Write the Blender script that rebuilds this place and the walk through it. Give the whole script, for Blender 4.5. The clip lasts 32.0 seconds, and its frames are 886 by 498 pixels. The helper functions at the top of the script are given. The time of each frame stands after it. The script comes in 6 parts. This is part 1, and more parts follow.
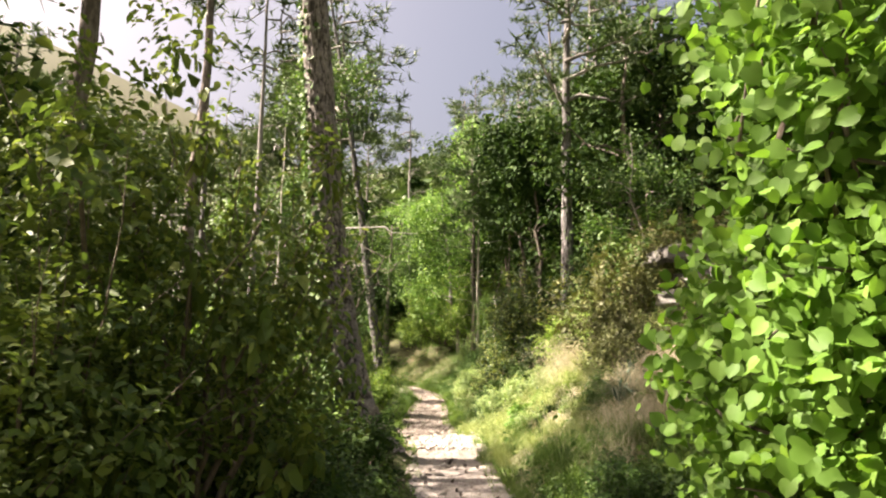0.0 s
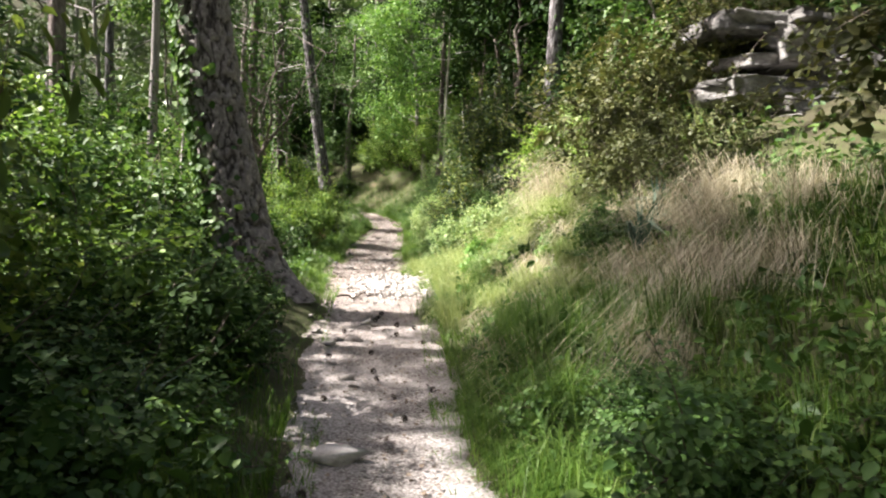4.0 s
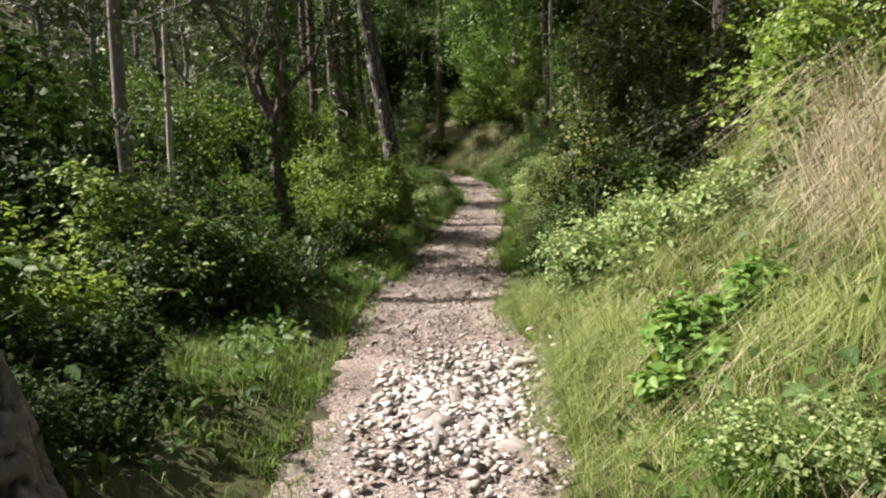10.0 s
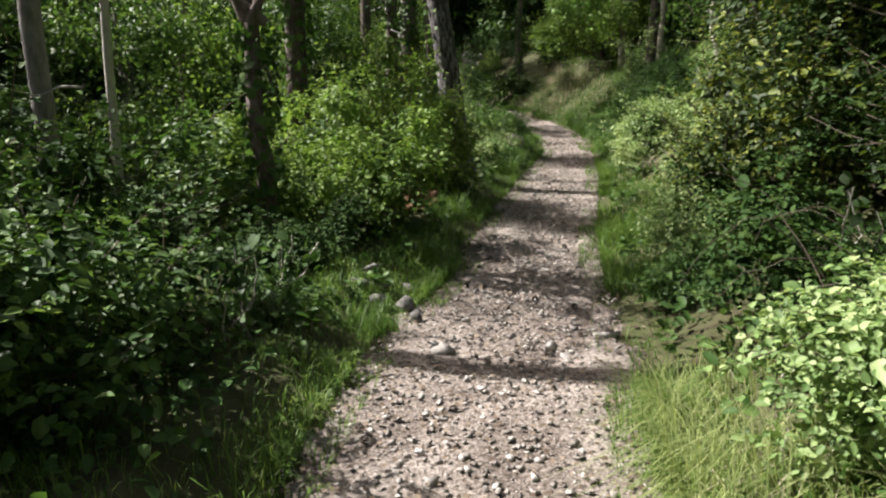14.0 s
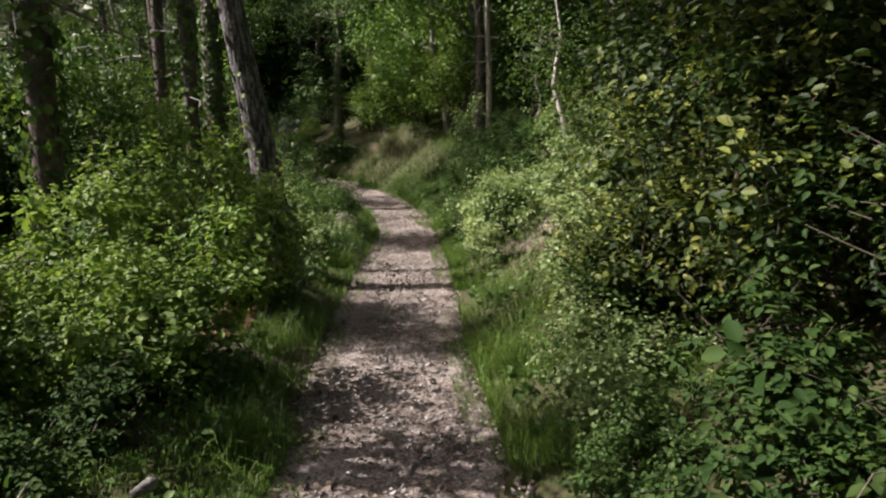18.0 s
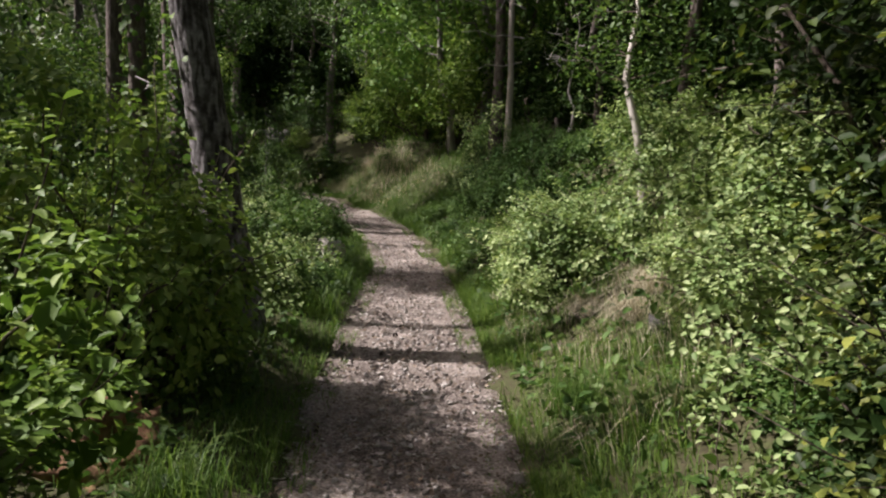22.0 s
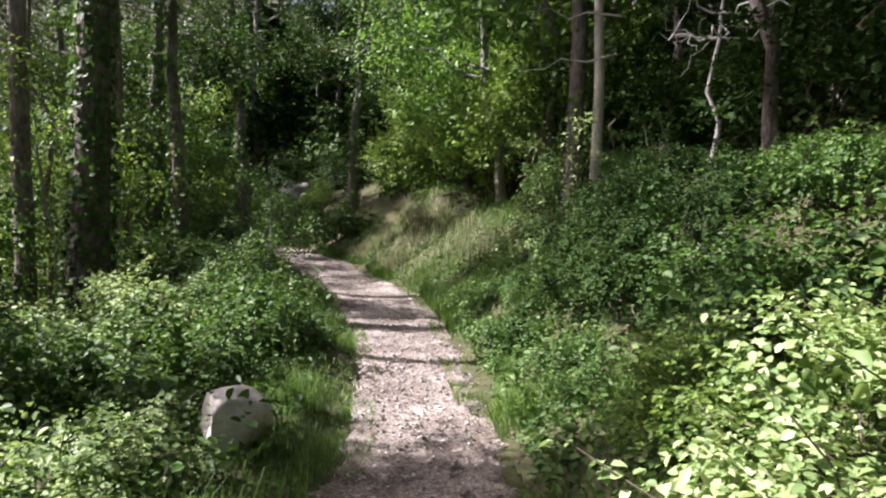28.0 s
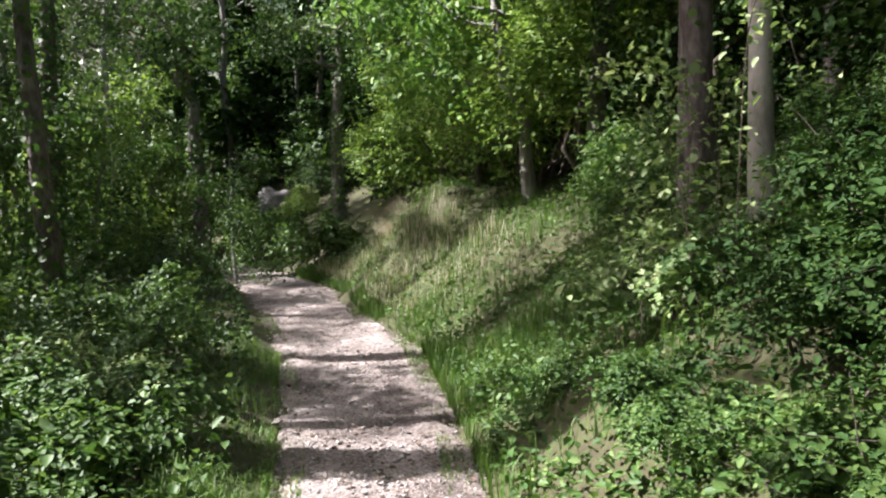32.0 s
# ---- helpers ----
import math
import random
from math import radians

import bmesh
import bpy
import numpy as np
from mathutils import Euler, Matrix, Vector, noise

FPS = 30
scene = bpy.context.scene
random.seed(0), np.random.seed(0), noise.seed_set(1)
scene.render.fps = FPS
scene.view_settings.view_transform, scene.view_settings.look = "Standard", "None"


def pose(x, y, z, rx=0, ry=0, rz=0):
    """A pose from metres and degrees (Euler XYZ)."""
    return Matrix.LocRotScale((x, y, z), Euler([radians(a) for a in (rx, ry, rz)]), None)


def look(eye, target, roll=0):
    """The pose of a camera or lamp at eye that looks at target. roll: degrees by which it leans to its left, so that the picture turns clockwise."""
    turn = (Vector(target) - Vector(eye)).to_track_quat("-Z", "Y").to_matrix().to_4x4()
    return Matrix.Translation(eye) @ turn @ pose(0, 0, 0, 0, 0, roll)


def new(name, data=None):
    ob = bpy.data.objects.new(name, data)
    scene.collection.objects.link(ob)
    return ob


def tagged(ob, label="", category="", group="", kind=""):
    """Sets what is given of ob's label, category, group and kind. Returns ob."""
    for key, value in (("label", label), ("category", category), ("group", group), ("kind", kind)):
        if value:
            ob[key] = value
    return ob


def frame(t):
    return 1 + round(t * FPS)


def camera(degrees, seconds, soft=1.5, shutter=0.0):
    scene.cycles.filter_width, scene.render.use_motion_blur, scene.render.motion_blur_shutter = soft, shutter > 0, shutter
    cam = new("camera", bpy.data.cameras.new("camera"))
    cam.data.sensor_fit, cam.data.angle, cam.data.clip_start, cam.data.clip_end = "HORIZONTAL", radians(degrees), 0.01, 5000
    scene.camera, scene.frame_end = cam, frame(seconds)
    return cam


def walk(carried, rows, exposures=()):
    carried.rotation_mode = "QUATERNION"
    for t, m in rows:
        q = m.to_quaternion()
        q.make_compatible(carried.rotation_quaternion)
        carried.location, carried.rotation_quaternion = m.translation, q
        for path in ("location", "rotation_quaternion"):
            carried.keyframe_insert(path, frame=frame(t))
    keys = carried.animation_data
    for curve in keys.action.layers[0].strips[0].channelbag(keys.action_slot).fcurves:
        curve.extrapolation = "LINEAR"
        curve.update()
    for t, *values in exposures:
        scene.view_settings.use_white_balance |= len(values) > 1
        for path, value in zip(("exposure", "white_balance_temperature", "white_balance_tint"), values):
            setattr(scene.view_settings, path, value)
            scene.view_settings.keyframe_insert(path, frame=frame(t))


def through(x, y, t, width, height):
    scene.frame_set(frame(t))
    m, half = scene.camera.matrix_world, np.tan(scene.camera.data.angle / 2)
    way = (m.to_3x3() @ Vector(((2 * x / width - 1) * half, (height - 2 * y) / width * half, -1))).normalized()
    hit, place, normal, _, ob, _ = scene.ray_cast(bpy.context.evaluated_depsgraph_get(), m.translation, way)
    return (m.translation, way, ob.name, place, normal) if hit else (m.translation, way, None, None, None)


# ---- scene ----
cam = camera(65.1, 32.0, soft=2.15)
PATH = [
    (0, (0.788, 2.398, 1.555), (0.731, 4.373, 1.866), 0.2),
    (0.5, (0.858, 2.841, 1.504), (0.745, 4.833, 1.639), 2.1),
    (1, (0.862, 3.197, 1.45), (0.897, 5.197, 1.418), -1.7),
    (1.5, (0.881, 3.564, 1.41), (0.858, 5.555, 1.214), -2.0),
    (2, (0.963, 3.987, 1.39), (0.809, 5.964, 1.132), 0.3),
    (2.5, (1.016, 4.404, 1.354), (0.939, 6.383, 1.074), 0.2),
    (3, (1.015, 4.801, 1.352), (0.921, 6.779, 1.071), 0.6),
    (3.5, (1.09, 5.225, 1.403), (0.86, 7.208, 1.286), 1.9),
    (4, (1.121, 5.576, 1.426), (1.151, 7.568, 1.252), 2.1),
    (4.5, (1.046, 5.983, 1.452), (1.03, 7.971, 1.232), 0.6),
    (6.5, (1.299, 8.087, 1.437), (1.134, 10.061, 1.163), -0.1),
    (7, (1.299, 8.514, 1.448), (1.007, 10.473, 1.171), -0.6),
    (7.5, (1.28, 8.922, 1.505), (1.097, 10.908, 1.354), -1.2),
    (8, (1.263, 9.319, 1.508), (0.969, 11.294, 1.392), -2.1),
    (8.5, (1.244, 9.691, 1.525), (0.938, 11.652, 1.281), -1.3),
    (9, (1.15, 10.081, 1.572), (0.966, 12.063, 1.372), -1.8),
    (9.5, (1.086, 10.457, 1.578), (0.814, 12.425, 1.349), -3.0),
    (10, (1.062, 10.821, 1.596), (0.78, 12.777, 1.287), -2.3),
    (10.5, (0.987, 11.219, 1.627), (0.783, 13.187, 1.334), -1.1),
    (11, (0.949, 11.665, 1.594), (0.611, 13.614, 1.298), -0.9),
    (11.5, (0.947, 12.196, 1.567), (0.524, 14.118, 1.207), -1.5),
    (12, (0.773, 12.794, 1.571), (0.552, 14.728, 1.111), 1.6),
    (12.5, (0.717, 13.254, 1.557), (0.348, 15.197, 1.259), -2.0),
    (13, (0.677, 13.615, 1.554), (0.382, 15.547, 1.129), -0.0),
    (13.5, (0.626, 14.001, 1.53), (0.269, 15.916, 1.075), 0.6),
    (14, (0.575, 14.359, 1.49), (0.1, 16.243, 1.018), -0.4),
    (14.5, (0.538, 14.676, 1.472), (0.165, 16.586, 1.014), -0.9),
    (16.5, (0.329, 15.099, 1.62), (0.052, 17.048, 1.269), 2.2),
    (17, (0.269, 15.497, 1.648), (0.07, 17.468, 1.378), 1.3),
    (17.5, (0.23, 15.861, 1.651), (0.08, 17.83, 1.333), 0.7),
    (18, (0.188, 16.169, 1.645), (0.198, 18.145, 1.336), -1.5),
    (18.5, (0.064, 16.521, 1.626), (0.074, 18.515, 1.46), -3.9),
    (19, (-0.015, 16.919, 1.601), (0.034, 18.902, 1.35), -2.7),
    (19.5, (-0.088, 17.272, 1.586), (0.031, 19.256, 1.364), -1.6),
    (20, (-0.126, 17.575, 1.568), (-0.056, 19.564, 1.368), -2.2),
    (20.5, (-0.136, 17.907, 1.566), (-0.114, 19.903, 1.443), -2.4),
    (21, (-0.169, 18.197, 1.539), (-0.244, 20.183, 1.309), -2.1),
    (21.5, (-0.192, 18.519, 1.501), (-0.417, 20.495, 1.291), 2.0),
    (22, (-0.161, 18.834, 1.471), (-0.108, 20.818, 1.229), 1.6),
    (22.5, (-0.122, 19.135, 1.408), (-0.117, 21.115, 1.127), -0.1),
    (23, (-0.064, 19.445, 1.39), (-0.063, 21.41, 1.014), 1.0),
    (23.5, (-0.057, 19.82, 1.394), (0.087, 21.789, 1.076), -0.8),
    (24, (0.024, 20.221, 1.357), (-0.012, 22.185, 0.984), 1.8),
    (24.5, (0.039, 20.617, 1.383), (0.196, 22.601, 1.189), 3.3),
    (25, (0.048, 21.066, 1.354), (0.021, 23.054, 1.137), 2.5),
    (25.5, (0.088, 21.549, 1.37), (0.099, 23.546, 1.25), 3.6),
    (26, (0.081, 21.97, 1.373), (0.171, 23.967, 1.311), 4.6),
    (26.5, (0.018, 22.527, 1.362), (-0.211, 24.512, 1.296), 4.3),
    (28.5, (-0.13, 24.584, 1.438), (-0.177, 26.581, 1.353), 0.4),
    (29, (-0.153, 25.121, 1.417), (-0.258, 27.118, 1.413), -1.1),
    (29.5, (-0.226, 25.616, 1.44), (-0.333, 27.612, 1.398), 3.8),
    (30, (-0.257, 26.162, 1.478), (-0.167, 28.156, 1.358), 0.5),
    (30.5, (-0.287, 26.767, 1.478), (-0.514, 28.744, 1.282), 0.2),
    (31, (-0.293, 27.346, 1.479), (-0.199, 29.344, 1.496), 0.6),
    (31.5, (-0.307, 27.913, 1.506), (-0.216, 29.91, 1.442), -2.3),
    (32, (-0.311, 28.485, 1.559), (-0.408, 30.481, 1.479), -2.4),
]
EXPOSURE = [(0, 2.45, 7300, 17), (1, 2.85, 6900, 13), (2, 1.5, 6500, 14), (3, 1.35, 6300, 15), (4, 2.15, 6200, 15), (7, 1.1, 6500, 19), (8, 1.85, 6500, 19), (9, 1.5, 6500, 19), (10, 1.25, 6500, 17), (11, 1.05, 6500, 14), (12, 1.3, 6500, 13), (13, 1.45, 6400, 13), (14, 1.25, 6150, 12),
            (17, 1.2, 6100, 17), (18, 0.9, 6300, 20), (19, 1.3, 6200, 20), (20, 0.4, 6200, 21), (21, 1.65, 6100, 21), (22, 0.8, 6200, 21), (23, 0.38, 6300, 22), (24, 0.6, 6200, 23), (25, 1.3, 5900, 22), (26, 1.75, 5900, 25), (29, 1.7, 5900, 19), (30, 1.65, 5850, 16), (31, 1.2, 6000, 18), (32, 1.9, 5800, 20)]
walk(cam, [(t, look(eye, target, roll)) for t, eye, target, roll in PATH], EXPOSURE)

# ---- world and sun ----
SUN_EL, SUN_AZ = radians(47), radians(-86)      # the sun stands to the west, on the valley side of the path
world = bpy.data.worlds.new("world")
scene.world = world
world.use_nodes = True
wn = world.node_tree.nodes
sky = wn.new("ShaderNodeTexSky")
sky.sky_type, sky.sun_disc = 'NISHITA', False
sky.sun_elevation, sky.sun_rotation = SUN_EL, SUN_AZ
sky.dust_density, sky.air_density, sky.ozone_density = 10.0, 0.8, 0.3
world.node_tree.links.new(sky.outputs[0], wn["Background"].inputs[0])
wn["Background"].inputs[1].default_value = 0.05
sun_data = bpy.data.lights.new("sun", 'SUN')
sun_data.energy, sun_data.angle, sun_data.color = 5.0, radians(0.6), (1.0, 0.93, 0.82)
sun = new("sun", sun_data)
sun.matrix_world = look((math.sin(SUN_AZ) * math.cos(SUN_EL) * 50, math.cos(SUN_AZ) * math.cos(SUN_EL) * 50, math.sin(SUN_EL) * 50), (0, 0, 0))


# ---- materials ----
def mat(name, rough=0.8):
    m = bpy.data.materials.new(name)
    m.use_nodes = True
    n = m.node_tree.nodes
    b = n["Principled BSDF"]
    b.inputs["Roughness"].default_value = rough
    b.inputs["Specular IOR Level"].default_value = 0.3
    return m, n, m.node_tree.links, b


def ramp(n, stops):
    r = n.new("ShaderNodeValToRGB")
    e = r.color_ramp.elements
    while len(e) < len(stops):
        e.new(0.5)
    for k, (p, c) in enumerate(stops):
        e[k].position, e[k].color = p, (*c, 1)
    return r


def tex(n, l, kind, scale, detail=4.0, coords=None, rough=0.6):
    t = n.new(kind)
    t.inputs["Scale"].default_value = scale
    if "Detail" in t.inputs:
        t.inputs["Detail"].default_value = detail
    if "Roughness" in t.inputs:
        t.inputs["Roughness"].default_value = rough
    if coords is not None:
        l.new(coords, t.inputs["Vector"])
    return t


def leaf_mat(name, stops, through=0.35, rough=0.45, gloss=0.3):
    """Leaves: the colour varies leaf by leaf and in larger patches, and light comes through the blade."""
    m, n, l, b = mat(name, rough + 0.1)
    b.inputs["Specular IOR Level"].default_value = gloss
    geo, info, obi = n.new("ShaderNodeNewGeometry"), n.new("ShaderNodeTexCoord"), n.new("ShaderNodeObjectInfo")
    patch = tex(n, l, "ShaderNodeTexNoise", 3.0, 3.0, info.outputs["Object"])
    mix = n.new("ShaderNodeMath")
    mix.operation = 'MULTIPLY_ADD'
    l.new(geo.outputs["Random Per Island"], mix.inputs[0])
    mix.inputs[1].default_value = 0.5
    add = n.new("ShaderNodeMath")
    add.operation = 'MULTIPLY_ADD'
    l.new(obi.outputs["Random"], add.inputs[0])
    add.inputs[1].default_value = 0.2
    half = n.new("ShaderNodeMath")
    half.operation = 'MULTIPLY'
    half.inputs[1].default_value = 0.4
    l.new(patch.outputs["Fac"], half.inputs[0])
    l.new(half.outputs[0], add.inputs[2])
    l.new(add.outputs[0], mix.inputs[2])
    r = ramp(n, stops)
    l.new(mix.outputs[0], r.inputs[0])
    l.new(r.outputs[0], b.inputs["Base Color"])
    tr, ms = n.new("ShaderNodeBsdfTranslucent"), n.new("ShaderNodeMixShader")
    gain = n.new("ShaderNodeMix")
    gain.data_type, gain.blend_type = 'RGBA', 'MULTIPLY'
    gain.inputs[0].default_value = 1.0
    l.new(r.outputs[0], gain.inputs[6])
    gain.inputs[7].default_value = (1.4, 1.4, 0.9, 1)
    l.new(gain.outputs[2], tr.inputs[0])
    ms.inputs[0].default_value = through * 0.62
    l.new(b.outputs[0], ms.inputs[1])
    l.new(tr.outputs[0], ms.inputs[2])
    l.new(ms.outputs[0], n["Material Output"].inputs[0])
    return m


def rough_mat(name, stops, scale, bump, rough=0.9, fine=6.0, stretch=(1, 1, 1), dist=0.02, kind="ShaderNodeTexNoise", island=0.0):
    """Earth, stone and bark: colour in two sizes of noise, relief from the same."""
    m, n, l, b = mat(name, rough)
    co, mp = n.new("ShaderNodeTexCoord"), n.new("ShaderNodeMapping")
    mp.inputs["Scale"].default_value = stretch
    l.new(co.outputs["Object"], mp.inputs[0])
    big = tex(n, l, "ShaderNodeTexNoise", scale, 5.0, mp.outputs[0])
    small = tex(n, l, kind, scale * fine, 4.0, mp.outputs[0])
    src = small.outputs["Fac"] if kind == "ShaderNodeTexNoise" else small.outputs["Distance"]
    mx = n.new("ShaderNodeMix")
    mx.inputs[0].default_value = 0.5
    l.new(big.outputs["Fac"], mx.inputs[2])
    l.new(src, mx.inputs[3])
    obi, sh = n.new("ShaderNodeObjectInfo"), n.new("ShaderNodeMath")
    sh.operation = 'MULTIPLY_ADD'
    l.new(obi.outputs["Random"], sh.inputs[0])
    sh.inputs[1].default_value = 0.12
    l.new(mx.outputs[0], sh.inputs[2])
    r = ramp(n, stops)
    last = sh
    if island:
        geo, isl = n.new("ShaderNodeNewGeometry"), n.new("ShaderNodeMath")
        isl.operation = 'MULTIPLY_ADD'
        l.new(geo.outputs["Random Per Island"], isl.inputs[0])
        isl.inputs[1].default_value = island
        l.new(sh.outputs[0], isl.inputs[2])
        last = isl
    l.new(last.outputs[0], r.inputs[0])
    l.new(r.outputs[0], b.inputs["Base Color"])
    bp = n.new("ShaderNodeBump")
    bp.inputs["Strength"].default_value, bp.inputs["Distance"].default_value = bump, dist
    l.new(mx.outputs[0], bp.inputs["Height"])
    l.new(bp.outputs[0], b.inputs["Normal"])
    return m


M = {
    # near-black evergreen leaf; some bushes use its colour in place of shade
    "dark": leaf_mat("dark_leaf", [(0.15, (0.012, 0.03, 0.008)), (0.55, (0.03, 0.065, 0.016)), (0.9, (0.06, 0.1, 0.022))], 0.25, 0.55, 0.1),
    "box": leaf_mat("box_leaf", [(0.15, (0.03, 0.06, 0.012)), (0.55, (0.085, 0.135, 0.028)), (0.9, (0.2, 0.25, 0.06))], 0.5),
    "palegrass": leaf_mat("pale_green_grass_blade", [(0.15, (0.12, 0.18, 0.05)), (0.55, (0.25, 0.31, 0.11)), (0.9, (0.43, 0.45, 0.22))], 0.45, 0.55),
    "brown": leaf_mat("olive_leaf", [(0.15, (0.03, 0.035, 0.01)), (0.55, (0.07, 0.085, 0.025)), (0.9, (0.13, 0.13, 0.045))], 0.25),
    "green": leaf_mat("green_leaf", [(0.15, (0.022, 0.055, 0.012)), (0.55, (0.06, 0.125, 0.026)), (0.9, (0.15, 0.23, 0.06))], 0.42),
    "yellow": leaf_mat("yellow_green_leaf", [(0.15, (0.04, 0.09, 0.014)), (0.5, (0.125, 0.215, 0.036)), (0.85, (0.28, 0.38, 0.095))], 0.5),
    # dark leaf whose upper stops turn yellow, painting in sunlit sprays
    "sprays": leaf_mat("dark_leaf_painted_lit", [(0.15, (0.01, 0.024, 0.007)), (0.55, (0.028, 0.054, 0.013)), (0.72, (0.075, 0.11, 0.02)), (0.9, (0.25, 0.28, 0.055))], 0.4),
    # pale leaf's own green, with the top stop raised to paint in highlights
    "pale": leaf_mat("pale_leaf", [(0.15, (0.06, 0.115, 0.032)), (0.5, (0.18, 0.27, 0.09)), (0.85, (0.44, 0.52, 0.26))], 0.45),
    "lime": leaf_mat("lime_leaf", [(0.15, (0.05, 0.12, 0.018)), (0.55, (0.1, 0.21, 0.04)), (0.9, (0.2, 0.32, 0.08))], 0.45),
    "hazel": leaf_mat("hazel_leaf", [(0.15, (0.055, 0.13, 0.014)), (0.55, (0.115, 0.23, 0.032)), (0.9, (0.2, 0.33, 0.075))], 0.68, 0.5),
    "blue": leaf_mat("bluish_leaf", [(0.15, (0.03, 0.08, 0.05)), (0.55, (0.06, 0.13, 0.09)), (0.9, (0.1, 0.18, 0.13))], 0.15),
    "needle": leaf_mat("pine_needle", [(0.15, (0.03, 0.06, 0.02)), (0.55, (0.06, 0.1, 0.03)), (0.9, (0.1, 0.14, 0.05))], 0.2),
    "grass": leaf_mat("grass_blade", [(0.15, (0.03, 0.078, 0.008)), (0.55, (0.075, 0.15, 0.02)), (0.9, (0.18, 0.26, 0.055))], 0.45),
    "straw": leaf_mat("dry_grass_blade", [(0.15, (0.21, 0.18, 0.12)), (0.55, (0.4, 0.36, 0.26)), (0.9, (0.58, 0.54, 0.43))], 0.3, 0.6),
    "litter": leaf_mat("dead_leaf", [(0.15, (0.05, 0.038, 0.028)), (0.55, (0.13, 0.098, 0.07)), (0.9, (0.32, 0.26, 0.2))], 0.1, 0.8),
    "earth": rough_mat("forest_earth", [(0.3, (0.025, 0.022, 0.012)), (0.5, (0.055, 0.05, 0.026)), (0.65, (0.06, 0.07, 0.025)), (0.85, (0.12, 0.105, 0.06))], 0.8, 0.8, 0.95, 14.0),
    "stone": rough_mat("limestone", [(0.3, (0.1, 0.085, 0.075)), (0.6, (0.25, 0.225, 0.205)), (1.05, (0.58, 0.55, 0.52))], 9.0, 0.8, 0.9, 6.0, island=0.4),
    "rock": rough_mat("grey_rock", [(0.25, (0.03, 0.03, 0.027)), (0.5, (0.12, 0.115, 0.108)), (0.8, (0.32, 0.31, 0.295))], 2.4, 0.9, 0.9, 7.0, (1, 1, 2.6), 0.05),
    "bark": rough_mat("pine_bark", [(0.25, (0.025, 0.02, 0.018)), (0.5, (0.1, 0.08, 0.07)), (0.75, (0.26, 0.225, 0.21))], 5.0, 1.0, 0.95, 4.0, (1, 1, 0.35), 0.04),
    "greybark": rough_mat("grey_bark", [(0.25, (0.05, 0.045, 0.04)), (0.5, (0.17, 0.155, 0.145)), (0.8, (0.36, 0.34, 0.33))], 4.0, 0.8, 0.9, 6.0, (1, 1, 0.3), 0.02),
    "paleb": rough_mat("pale_smooth_bark", [(0.25, (0.16, 0.14, 0.12)), (0.5, (0.42, 0.39, 0.35)), (0.8, (0.66, 0.62, 0.57))], 4.0, 0.5, 0.85, 5.0, (1, 1, 0.5), 0.01),
    "twig": rough_mat("brown_twig", [(0.25, (0.03, 0.022, 0.016)), (0.5, (0.09, 0.07, 0.055)), (0.8, (0.2, 0.17, 0.14))], 8.0, 0.5, 0.9, 5.0),
    "dead": rough_mat("weathered_wood", [(0.25, (0.12, 0.11, 0.1)), (0.5, (0.33, 0.31, 0.3)), (0.8, (0.58, 0.56, 0.54))], 6.0, 0.8, 0.9, 6.0, (1, 1, 0.3), 0.01),
    "cone": rough_mat("pine_cone_scale", [(0.25, (0.012, 0.009, 0.007)), (0.5, (0.04, 0.03, 0.022)), (0.8, (0.09, 0.07, 0.055))], 30.0, 0.6, 0.9),
    "rotten": rough_mat("rotten_orange_wood", [(0.25, (0.035, 0.022, 0.014)), (0.5, (0.14, 0.078, 0.042)), (0.75, (0.4, 0.24, 0.14))], 6.0, 1.0, 0.95, 5.0, (1, 1, 0.3)),
}


